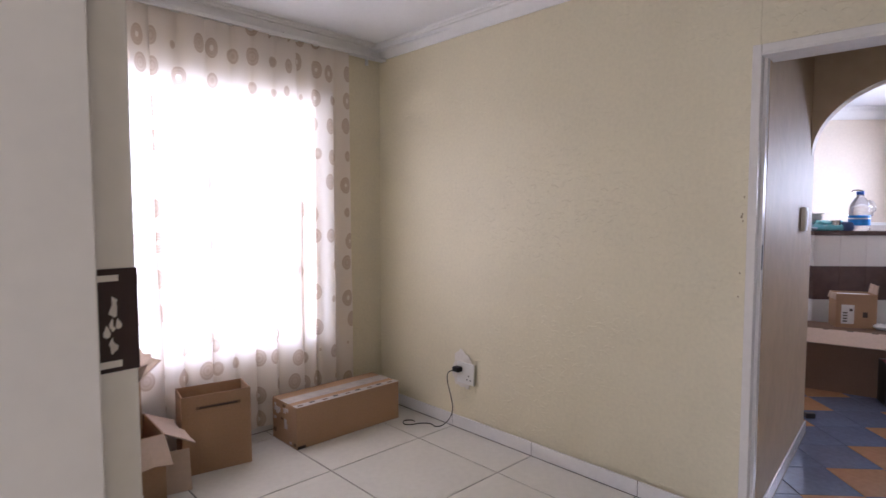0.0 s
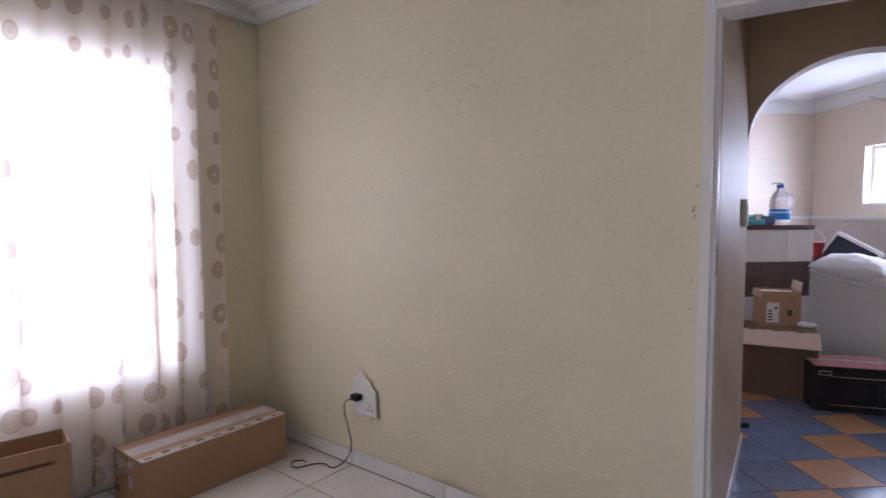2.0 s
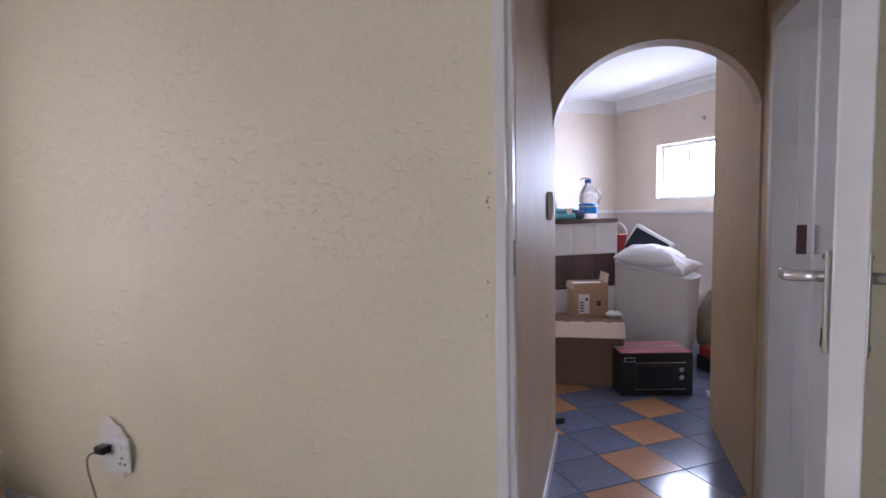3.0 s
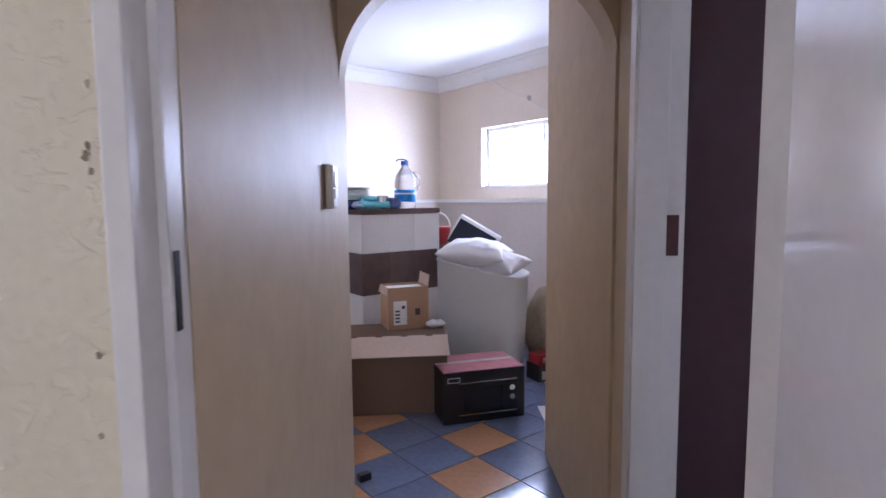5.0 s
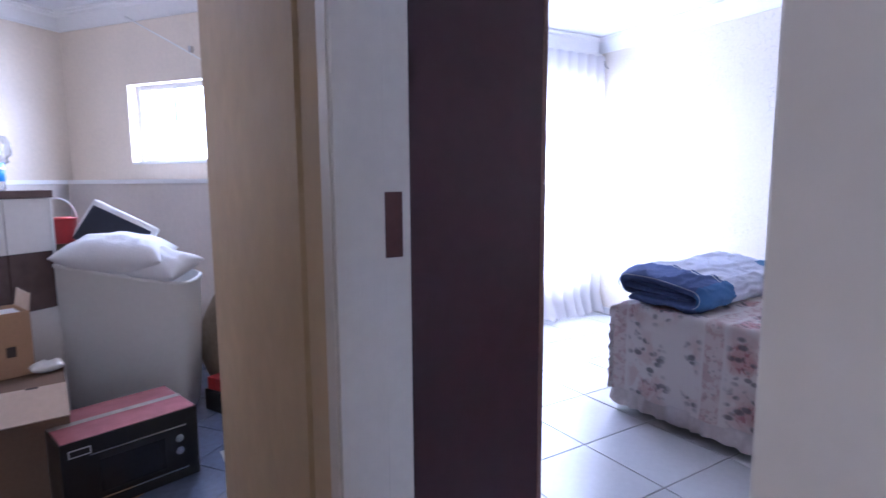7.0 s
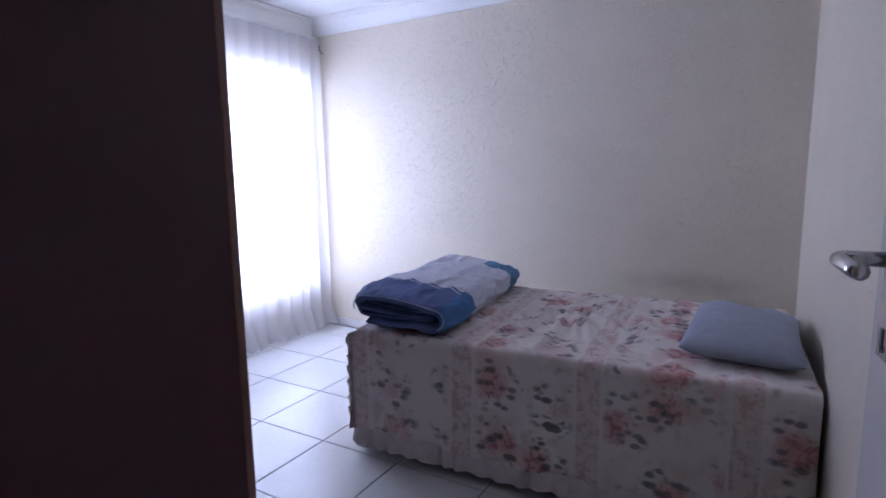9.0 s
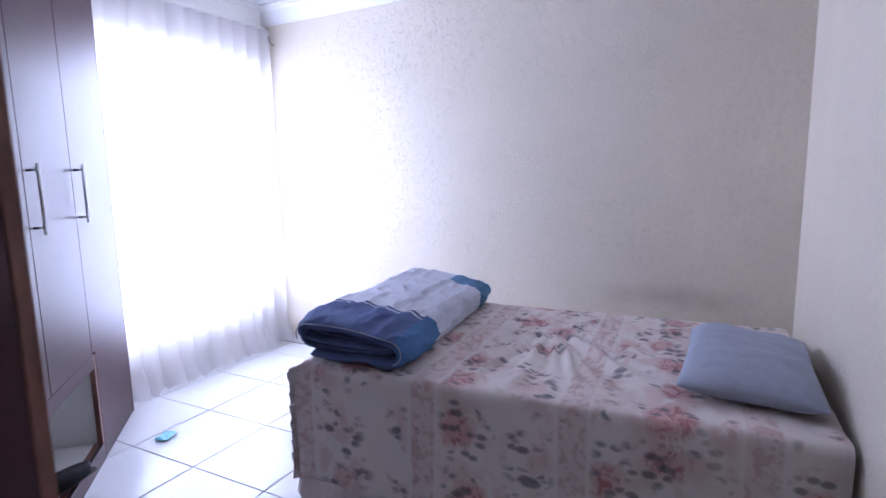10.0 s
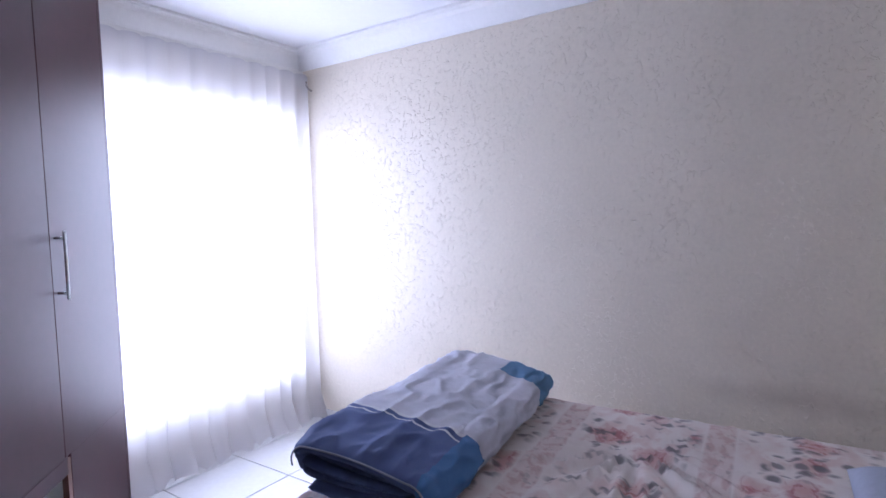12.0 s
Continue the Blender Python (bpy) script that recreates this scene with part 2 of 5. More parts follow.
def add_tube(bm, pts, r, seg=8, closed=False):
    """A round bar along points."""
    pts = [Vector(p) for p in pts]
    rings = []
    for i, p in enumerate(pts):
        a = pts[max(i - 1, 0)]
        b = pts[min(i + 1, len(pts) - 1)]
        d = (b - a).normalized()
        up = Vector((0, 0, 1)) if abs(d.z) < 0.9 else Vector((1, 0, 0))
        s = d.cross(up).normalized()
        u = s.cross(d)
        rings.append([bm.verts.new(p + r * (math.cos(k * math.tau / seg) * s + math.sin(k * math.tau / seg) * u)) for k in range(seg)])
    for a, b in zip(rings, rings[1:]):
        for k in range(seg):
            bm.faces.new((a[k], a[(k + 1) % seg], b[(k + 1) % seg], b[k]))
    bm.faces.new(rings[0])
    bm.faces.new(list(reversed(rings[-1])))


def add_prism(bm, poly, z0, z1, mat=0):
    """An upright prism over a plan outline."""
    a = [bm.verts.new((x, y, z0)) for x, y in poly]
    b = [bm.verts.new((x, y, z1)) for x, y in poly]
    fs = [bm.faces.new(a), bm.faces.new(b)]
    for i in range(len(poly)):
        j = (i + 1) % len(poly)
        fs.append(bm.faces.new((a[i], a[j], b[j], b[i])))
    for f in fs:
        f.material_index = mat


def wall(name, p, q, thick, z0, z1, mat, holes=()):
    """A wall from p to q, its face on that line and its thickness to the left of it; holes as (from, to, low, high) along it."""
    p, q = Vector((*p, 0)), Vector((*q, 0))
    d = q - p
    ln = d.length
    m = Matrix.Translation(p) @ Matrix.Rotation(math.atan2(d.y, d.x), 4, "Z")
    bm = bmesh.new()
    x = 0.0
    for a, b, lo, hi in sorted(holes):
        if a > x:
            add_box(bm, (x, 0, z0), (a, thick, z1))
        if lo > z0:
            add_box(bm, (a, 0, z0), (b, thick, lo))
        if hi < z1:
            add_box(bm, (a, 0, hi), (b, thick, z1))
        x = b
    if x < ln:
        add_box(bm, (x, 0, z0), (ln, thick, z1))
    ob = part(name, bm, mat)
    ob.matrix_basis = m
    return tagged(ob, kind="structure")


def cornice(name, loop, size, top):
    """A plaster cornice along a line of wall faces, the room to the right of it."""
    prof = [(0, -size), (0.012, -size), (0.018, -size * 0.86), (0.03, -size * 0.72), (size * 0.55, -size * 0.30), (size * 0.8, -0.026), (size * 0.84, -0.018), (size, -0.014), (size, 0), (0, 0)]
    bm = bmesh.new()
    pts = [Vector((x, y)) for x, y in loop]
    rows = []
    for i, p in enumerate(pts):
        d0 = (p - pts[i - 1]).normalized() if i else None
        d1 = (pts[i + 1] - p).normalized() if i + 1 < len(pts) else None
        n0 = Vector((d0.y, -d0.x)) if d0 else None
        n1 = Vector((d1.y, -d1.x)) if d1 else None
        if n0 is None:
            off = n1
        elif n1 is None:
            off = n0
        else:
            off = (n0 + n1) / (1 + n0.dot(n1))
        rows.append([bm.verts.new((p.x + off.x * a, p.y + off.y * a, top + b)) for a, b in prof])
    for r, s in zip(rows, rows[1:]):
        for k in range(len(prof)):
            bm.faces.new((r[k], r[(k + 1) % len(prof)], s[(k + 1) % len(prof)], s[k]))
    bm.faces.new(rows[0])
    bm.faces.new(rows[-1])
    return tagged(part(name, bm, M_CORN), kind="structure")


def door_frame(name, m, width, height, depth, label, rebate=1, face=0.045, lip=0.042):
    """Pressed steel frame in an opening: x across from 0 to width, y through the wall from 0 to depth; the leaf closes on the y=0 side for rebate 1, else on the other."""
    fr = tagged(new(name), label, "door frame", kind="structure")
    fr.matrix_basis = m
    proud = 0.014
    stop = (0.042, depth + proud - 0.002) if rebate > 0 else (-proud + 0.002, depth - lip)
    for x0, sgn in ((0.0, 1), (width, -1)):
        bm = bmesh.new()
        for xa, xb, ya, yb, top in ((-face, 0.0, -proud, 0.0, face), (-face, 0.0, depth, depth + proud, face), (-0.004, 0.001, -proud, depth + proud, 0), (0.001, 0.014, *stop, 0)):
            p, q = x0 + sgn * xa, x0 + sgn * xb
            add_box(bm, (min(p, q), ya, 0), (max(p, q), yb, height + top), 0.003 if top else 0.002)
        part("jamb", bm, M_FRAME, fr)
    bm = bmesh.new()
    add_box(bm, (0.002, -proud, height), (width - 0.002, 0, height + face), 0.003)
    add_box(bm, (0.002, depth, height), (width - 0.002, depth + proud, height + face), 0.003)
    add_box(bm, (0.002, -proud + 0.001, height - 0.012), (width - 0.002, depth + proud - 0.001, height - 0.0005))
    part("head", bm, M_FRAME, fr)
    return fr


def lever_handle(parent, m, side):
    """Lever on a long back plate; the plate lies on the leaf's face, out along local -y times side."""
    bm = bmesh.new()
    add_box(bm, (-0.019, 0, -0.075), (0.019, 0.007, 0.075), 0.003)
    pl = part("back_plate", bm, M_STEEL, parent, "steel back plate with keyhole")
    pl.matrix_basis = m
    bm = bmesh.new()
    add_tube(bm, [(0, 0.0, 0.035), (0, 0.03, 0.035), (0, 0.048, 0.035), (side * 0.012, 0.055, 0.035), (side * 0.035, 0.056, 0.035), (side * 0.064, 0.054, 0.033), (side * 0.075, 0.05, 0.032)], 0.0085, 10)
    lv = part("lever", bm, M_STEEL, pl, "", True)
    bm = bmesh.new()
    add_box(bm, (-0.004, 0.006, -0.062), (0.004, 0.0085, -0.04), 0.001)
    part("keyhole", bm, M_BLACK, pl)
    for z in (-0.064, 0.064):
        bm = bmesh.new()
        bmesh.ops.create_cone(bm, cap_ends=True, segments=8, radius1=0.004, radius2=0.003, depth=0.003, matrix=Matrix.Translation((0, 0.008, z)) @ Matrix.Rotation(math.pi / 2, 4, "X"))
        part("screw", bm, M_STEEL, pl)


def door_leaf(name, hinge, angle, width, height, label):
    """A flush door leaf; x runs from the hinge to the free edge, the shown face is y=0 to -0.04."""
    leaf = thing(name, pose(hinge[0], hinge[1], 0.012, 0, 0, angle), label, "door")
    bm = bmesh.new()
    add_box(bm, (0, -0.02, 0), (width, 0.02, height), 0.003)
    part("panel", bm, M_DOOR, leaf)
    lever_handle(leaf, pose(width - 0.06, 0.02, 1.185), -1)
    lever_handle(leaf, pose(width - 0.06, -0.02, 1.185, 0, 0, 180), 1)
    return leaf


# ---- setting: the plan ----
CEIL, CEIL_A = 2.52, 2.565
# bedsit with the ringed curtain: its own axes start in the far corner, x along the socket wall, -y along the window wall
A0 = pose(-2.63, 3.125, 0, 0, 0, -5.4)
def ap(x, y):
    """A plan point of the bedsit."""
    v = A0 @ Vector((x, y, 0))
    return (v.x, v.y)
WIN_A = (0.55, 2.32, 0.55, 2.10)
wall("wall_window", ap(0, -2.75), ap(0, 0.11), 0.2, 0, CEIL_A, M_CREAM, [(2.75 - WIN_A[1], 2.75 - WIN_A[0], WIN_A[2], WIN_A[3])])
wall("wall_socket", ap(0, 0), (-0.144, 2.92), 0.11, 0, CEIL_A, M_CREAM)
wall("wall_over_door", (-0.143, 2.92), (0.699, 2.92), 0.128, 2.023, CEIL_A, M_CREAM)
wall("wall_beside_door", (0.700, 2.92), (1.6, 2.92), 0.128, 0, CEIL_A, M_CREAM)
wall("wall_entry_near", (1.6, 0.534), (0.651, 0.534), 0.118, 0, CEIL_A, M_CREAM)
wall("wall_entry_over", (0.65, 0.534), (-0.186, 0.534), 0.118, 2.03, CEIL_A, M_CREAM)
wall("wall_entry_far", (-0.187, 0.534), (-2.85, 0.72), 0.118, 0, CEIL_A, M_CREAM)
wall("wall_side", (1.6, 3.0), (1.6, 0.43), 0.12, 0, CEIL_A, M_CREAM)
wall("wall_lobby_back", (1.4, -1.2), (-0.9, -1.2), 0.12, 0, CEIL_A, M_CREAM, [(0.72, 1.58, 0.0, 2.04)])
wall("wall_lobby_one", (-0.9, -1.2), (-0.9, 0.47), 0.12, 0, CEIL_A, M_CREAM)
wall("wall_lobby_two", (1.4, 0.43), (1.4, -1.2), 0.12, 0, CEIL_A, M_CREAM)
# passage: x -0.12 .. 0.78
bm = bmesh.new()
add_prism(bm, [(-0.122, 3.012), (-0.122, 4.385), (-0.30, 4.305), (-0.30, 3.03)], 0, CEIL)
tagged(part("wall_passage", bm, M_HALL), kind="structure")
bm = bmesh.new()
add_prism(bm, [(0.78, 3.80 + 0.045), (0.90, 3.80 + 0.045), (0.90, 5.02), (0.762, 4.96), (0.772, 3.99), (0.78, 3.98)], 0, CEIL)
add_box(bm, (0.78, 3.065, 2.03), (0.90, 3.845, CEIL))
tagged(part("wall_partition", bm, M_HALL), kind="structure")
# bedroom: x 0.93 .. 4.475, y 3.136 .. 6.62
WIN_B = (2.72, 4.29, 0.40, 2.04)
wall("wall_bed_window", (2.45, 6.62), (4.6, 6.62), 0.2, 0, CEIL, M_BED, [(WIN_B[0] - 2.45, WIN_B[1] - 2.45, WIN_B[2], WIN_B[3])])
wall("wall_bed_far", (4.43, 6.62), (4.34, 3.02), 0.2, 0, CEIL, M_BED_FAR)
wall("wall_bed_head", (4.342, 3.15), (1.72, 3.09), 0.1, 0, CEIL, M_BED)
wall("wall_bed_hinge", (1.72, 3.09), (0.9, 3.078), 0.07, 0, CEIL, M_BED)
wall("wall_bed_back", (0.93, 3.86), (0.93, 5.0), 0.02, 0, CEIL, M_BED)
wall("wall_bed_angle", (0.93, 5.0), (2.55, 6.62), 0.08, 0, CEIL, M_BED)
# arch between passage and kitchen
bm = bmesh.new()
AX, AZ, AR, RISE, Y0, Y1 = 0.3275, 1.71, 0.4495, 0.39, 3.98, 4.10
arc = [(AX + AR * math.cos(a), AZ + RISE * math.sin(a)) for a in (math.pi * k / 32 for k in range(33))]
for (xa, za), (xb, zb) in zip(arc, arc[1:]):
    quad = [(xa, za), (xb, zb), (xb, CEIL), (xa, CEIL)]
    fr = [bm.verts.new((x, Y0 + 0.30 * (0.777 - x), z)) for x, z in quad]
    bk = [bm.verts.new((x, Y1 + 0.30 * (0.777 - x), z)) for x, z in quad]
    bm.faces.new(fr)
    bm.faces.new(list(reversed(bk)))
    bm.faces.new((fr[0], bk[0], bk[1], fr[1]))
bmesh.ops.remove_doubles(bm, verts=bm.verts, dist=1e-5)
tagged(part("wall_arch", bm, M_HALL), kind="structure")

# kitchen, turned by 36.9 degrees: u runs (0.8, 0.6), v runs (-0.6, 0.8)
KC = Vector((0.27, 8.16))
KU, KV = Vector((0.8, 0.6)), Vector((-0.6, 0.8))
def kp(u, v):
    """A plan point of the kitchen from its far corner."""
    p = KC + KU * u + KV * v
    return (p.x, p.y)
WIN_K = (0.66, 1.75, 1.40, 1.97)
wall("wall_kitchen_far", kp(-3.0, 0), kp(0, 0), 0.15, 0, CEIL, M_KITCHEN)
wall("wall_kitchen_window", kp(0, 0), kp(0, -2.0), 0.2, 0, CEIL, M_KITCHEN, [WIN_K])
wall("wall_kitchen_left", kp(-3.0, -2.6), kp(-3.0, 0), 0.15, 0, CEIL, M_KITCHEN)
wall("wall_kitchen_near", (-0.30, 4.44), kp(-3.0, -2.6), 0.12, 0, CEIL, M_KITCHEN)
wall("wall_kitchen_return", kp(0, -2.0), (0.905, 5.03), 0.1, 0, CEIL, M_KITCHEN)
bm = bmesh.new()
add_prism(bm, [kp(-3.0, -0.003), kp(0, -0.003), kp(-0.003, -2.0), kp(-0.12, -2.0), kp(-0.12, -0.12), kp(-3.0, -0.12)], 0, 1.26)
tagged(part("dado_kitchen", bm, material("greige_dado_paint", (0.60, 0.54, 0.48), 0.5, vary=0.1)), kind="structure")
bm = bmesh.new()
add_prism(bm, [kp(-3.0, -0.004), kp(-0.004, -0.004), kp(-0.004, -2.0), kp(-0.135, -2.0), kp(-0.135, -0.135), kp(-3.0, -0.135)], 1.2605, 1.29)
tagged(part("trim_ledge", bm, M_CORN), kind="structure")

# ceilings and cornices
for nm, poly in (("ceiling_bedsit", [(-3.1, -1.35), (1.75, -1.35), (1.75, 3.0), ap(2.55, 0.06), ap(-0.2, 0.06)]), ("ceiling_kitchen", [(-3.4, 3.02), (0.85, 3.02), (0.85, 4.9), (1.6, 6.3), (1.9, 8.5), (-3.4, 8.5)]), ("ceiling_bedroom", [(0.85, 3.02), (4.7, 3.02), (4.7, 6.85), (2.0, 6.85), (0.85, 4.9)])):
    bm = bmesh.new()
    top = CEIL_A if nm == "ceiling_bedsit" else CEIL
    add_prism(bm, poly, top, top + 0.1)
    tagged(part(nm, bm, M_CEIL), kind="structure")
cornice("cornice_bedsit", [(1.6, 0.54), (-0.19, 0.54), ap(0, -2.41), ap(0, 0), (-0.14, 2.92), (1.6, 2.92), (1.6, 0.54)], 0.09, CEIL_A)
cornice("cornice_kitchen", [kp(-3.0, 0), kp(0, 0), kp(0, -2.0)], 0.12, CEIL)
cornice("cornice_bedroom", [(2.55, 6.62), (4.43, 6.62), (4.342, 3.15), (1.72, 3.09)], 0.12, CEIL)

# windows with steel frames
def window(name, m, w, h, cols, label):
    """A steel window in its opening: x across, z up, y outward."""
    win = tagged(new(name), label, "window", kind="structure")
    win.matrix_basis = m
    bm = bmesh.new()
    t = 0.035
    for lo, hi in (((0, 0.08, 0), (t, 0.12, h)), ((w - t, 0.08, 0), (w, 0.12, h)), ((t, 0.08, 0), (w - t, 0.12, t)), ((t, 0.08, h - t), (w - t, 0.12, h))):
        add_box(bm, lo, hi, 0.004)
    part("window_frame", bm, M_ALU, win)
    for c in range(1, cols):
        bm = bmesh.new()
        x = w * c / cols
        add_box(bm, (x - 0.014, 0.083, t), (x + 0.014, 0.117, h - t), 0.003)
        part("mullion", bm, M_ALU, win)
    for c in range(cols):
        bm = bmesh.new()
        x0, x1 = w * c / cols, w * (c + 1) / cols
        add_box(bm, (x0 + (t if c == 0 else 0.014), 0.098, t), (x1 - (t if c == cols - 1 else 0.014), 0.102, h - t))
        g = part("pane", bm, M_GLASS, win)
        g.visible_shadow = False
    bm = bmesh.new()
    add_box(bm, (0.0, 0.0, -0.001), (w, 0.08, 0.018), 0.004)
    part("window_sill", bm, M_CORN, win)
    return win


M_GLASS = bpy.data.materials.new("window_glass")
M_GLASS.use_nodes = True
gb = M_GLASS.node_tree.nodes["Principled BSDF"]
gb.inputs["Base Color"].default_value = (1, 1, 1, 1)
gb.inputs["Transmission Weight"].default_value, gb.inputs["Roughness"].default_value, gb.inputs["IOR"].default_value = 1.0, 0.0, 1.1

window("window_1", A0 @ pose(0, -WIN_A[1], WIN_A[2], 0, 0, 90), WIN_A[1] - WIN_A[0], WIN_A[3] - WIN_A[2], 4, "steel-framed window behind ringed sheer curtain")
window("window_2", pose(WIN_B[0], 6.62, WIN_B[2]), WIN_B[1] - WIN_B[0], WIN_B[3] - WIN_B[2], 3, "steel-framed bedroom window behind plain sheer curtain")
kang = math.degrees(math.atan2(-0.8, 0.6))
kx, ky = kp(0, -WIN_K[0])
window("window_3", pose(kx, ky, WIN_K[2], 0, 0, kang), WIN_K[1] - WIN_K[0], WIN_K[3] - WIN_K[2], 3, "small steel kitchen window above the ledge")
skylight("skylight_1", A0 @ pose(-0.26, -(WIN_A[0] + WIN_A[1]) / 2, (WIN_A[2] + WIN_A[3]) / 2, 90, 0, -90), WIN_A[1] - WIN_A[0] + 0.1, WIN_A[3] - WIN_A[2] + 0.1, 56, (0.97, 0.98, 1.0))
skylight("skylight_2", pose((WIN_B[0] + WIN_B[1]) / 2, 6.88, (WIN_B[2] + WIN_B[3]) / 2, 90, 0, 180), WIN_B[1] - WIN_B[0] + 0.1, WIN_B[3] - WIN_B[2] + 0.1, 140, (0.90, 0.94, 1.0))
kx, ky = kp(0.26, -(WIN_K[0] + WIN_K[1]) / 2)
skylight("skylight_3", pose(kx, ky, (WIN_K[2] + WIN_K[3]) / 2, 62, 0, kang + 180), WIN_K[1] - WIN_K[0] + 0.4, WIN_K[3] - WIN_K[2] + 0.4, 80, (0.92, 0.95, 1.0))

# ---- floors ----
def slab(name, poly, z, mat):
    bm = bmesh.new()
    add_prism(bm, poly, z - 0.1, z)
    return tagged(part(name, bm, mat), kind="structure")


floor_a = slab("floor_bedsit", [(-3.1, -1.35), (1.75, -1.35), (1.75, 2.98), (-0.2, 2.98), ap(-0.2, 0.06)], -0.004, M_GROUT)
floor_k = slab("floor_kitchen", [(-3.4, 3.3), (-0.2, 2.981), (0.84, 2.981), (0.84, 4.9), (1.6, 6.3), (1.9, 8.5), (-3.4, 8.5)], -0.004, M_GROUT)
floor_b = slab("floor_bedroom", [(0.84, 3.02), (4.7, 3.02), (4.7, 6.85), (2.0, 6.85), (0.84, 4.9)], -0.004, M_GROUT)
slab("ground", [(-60, -60), (60, -60), (60, 60), (-60, 60)], -0.12, material("pale_dry_ground", (0.36, 0.30, 0.24), 0.9, vary=0.2))


def clip(poly, planes):
    """The part of a plan outline on the near side of each line (nx, ny, c): nx x + ny y >= c."""
    for nx, ny, c in planes:
        out = []
        for (xa, ya), (xb, yb) in zip(poly, poly[1:] + poly[:1]):
            da, db = nx * xa + ny * ya - c, nx * xb + ny * yb - c
            if da >= 0:
                out.append((xa, ya))
            if (da >= 0) != (db >= 0):
                k = da / (da - db)
                out.append((xa + k * (xb - xa), ya + k * (yb - ya)))
        poly = out
        if len(poly) < 3:
            return []
    return poly


def piece_mesh(name, poly, mat):
    """A thin tile over a plan outline, its upper edge eased."""
    cx, cy = sum(p[0] for p in poly) / len(poly), sum(p[1] for p in poly) / len(poly)
    bm = bmesh.new()
    rows = []
    for z, k in ((-0.02, 0.0), (-0.0012, 0.0), (0.0, 0.0014)):
        row = []
        for x, y in poly:
            d = math.hypot(x - cx, y - cy) or 1
            row.append(bm.verts.new((x - (x - cx) / d * k, y - (y - cy) / d * k, z)))
        rows.append(row)
    for r, q in zip(rows, rows[1:]):
        for i in range(len(poly)):
            j = (i + 1) % len(poly)
            bm.faces.new((r[i], r[j], q[j], q[i]))
    bm.faces.new(rows[-1])
    return mesh_of(name, bm, mat)


def lay(parent, mats, m, a, b, joint, planes, pick, span):
    """Tiles on a grid, each an object of its own, those at the edges cut; planes are in the grid's own axes."""
    rnd = random.Random(7)
    whole = {}
    for i in range(span[0], span[1]):
        for j in range(span[2], span[3]):
            full = [(i * a + joint / 2, j * b + joint / 2), ((i + 1) * a - joint / 2, j * b + joint / 2), ((i + 1) * a - joint / 2, (j + 1) * b - joint / 2), (i * a + joint / 2, (j + 1) * b - joint / 2)]
            c = ((i + 0.5) * a, (j + 0.5) * b)
            lines = planes(*c)
            cut = clip(full, lines) if lines is not None else []
            if len(cut) < 3 or max(p[0] for p in cut) - min(p[0] for p in cut) < 0.01 or max(p[1] for p in cut) - min(p[1] for p in cut) < 0.01:
                continue
            k = pick(i, j)
            local = [(x - c[0], y - c[1]) for x, y in cut]
            if cut == full:
                if k not in whole:
                    whole[k] = piece_mesh("tile", local, mats[k])
                me = whole[k]
            else:
                me = piece_mesh("tile", local, mats[k])
            ob = new("tile", me)
            ob.parent = parent
            ob.matrix_basis = m @ Matrix.Translation((c[0], c[1], rnd.uniform(-0.0006, 0.0)))


def world_planes(m, lines):
    """Lines of the world's plan, turned into a grid's own axes."""
    inv = m.inverted()
    out = []
    for nx, ny, c in lines:
        n = inv.to_3x3() @ Vector((nx, ny, 0))
        o = inv @ Vector((nx * c, ny * c, 0))
        out.append((n.x, n.y, n.x * o.x + n.y * o.y))
    return out

skylight("skylight_4", pose(0.25, -1.30, 1.15, 90, 0, 0), 0.95, 1.9, 16, (1.0, 0.96, 0.90))

# ---- more materials ----
M_NAVY = material("navy_cotton", (0.085, 0.12, 0.26), 0.85, vary=0.3, bump=0.3, bump_scale=220)
M_BLUE = material("grey_blue_cotton", (0.38, 0.41, 0.51), 0.85, vary=0.12, bump=0.3, bump_scale=220)
M_PINK = material("pink_gloss_print", (0.60, 0.24, 0.27), 0.16, vary=0.25, grain=14, bump=0.25, bump_scale=12)
M_RED = material("red_print", (0.45, 0.03, 0.03), 0.4, vary=0.2)
M_TEAL = material("teal_film", (0.16, 0.52, 0.60), 0.3, vary=0.2)
M_PAPER = material("white_paper", (0.78, 0.77, 0.75), 0.7, vary=0.06)
M_MATT = material("worn_black_leather", (0.010, 0.010, 0.011), 0.75, vary=0.3, spec=0.2)
M_INK = material("dark_print", (0.05, 0.035, 0.03), 0.6, vary=0.2)
M_GLAZE_WHITE = material("white_wall_tile", (0.76, 0.74, 0.72), 0.2, vary=0.06)
M_GLAZE_BROWN = material("brown_wall_tile", (0.115, 0.072, 0.066), 0.2, vary=0.35, grain=12)
M_LINEN = material("white_bedding", (0.78, 0.77, 0.78), 0.85, vary=0.05, bump=0.2, bump_scale=90)
M_BEIGE = material("beige_cloth", (0.42, 0.34, 0.24), 0.9, vary=0.3)
M_WICKER = material("wicker", (0.30, 0.20, 0.09), 0.7, vary=0.4, grain=60, bump=0.6, bump_scale=90)
M_RUFFLE = material("lace_ruffle", (0.62, 0.55, 0.53), 0.85, vary=0.15, bump=0.4, bump_scale=160)


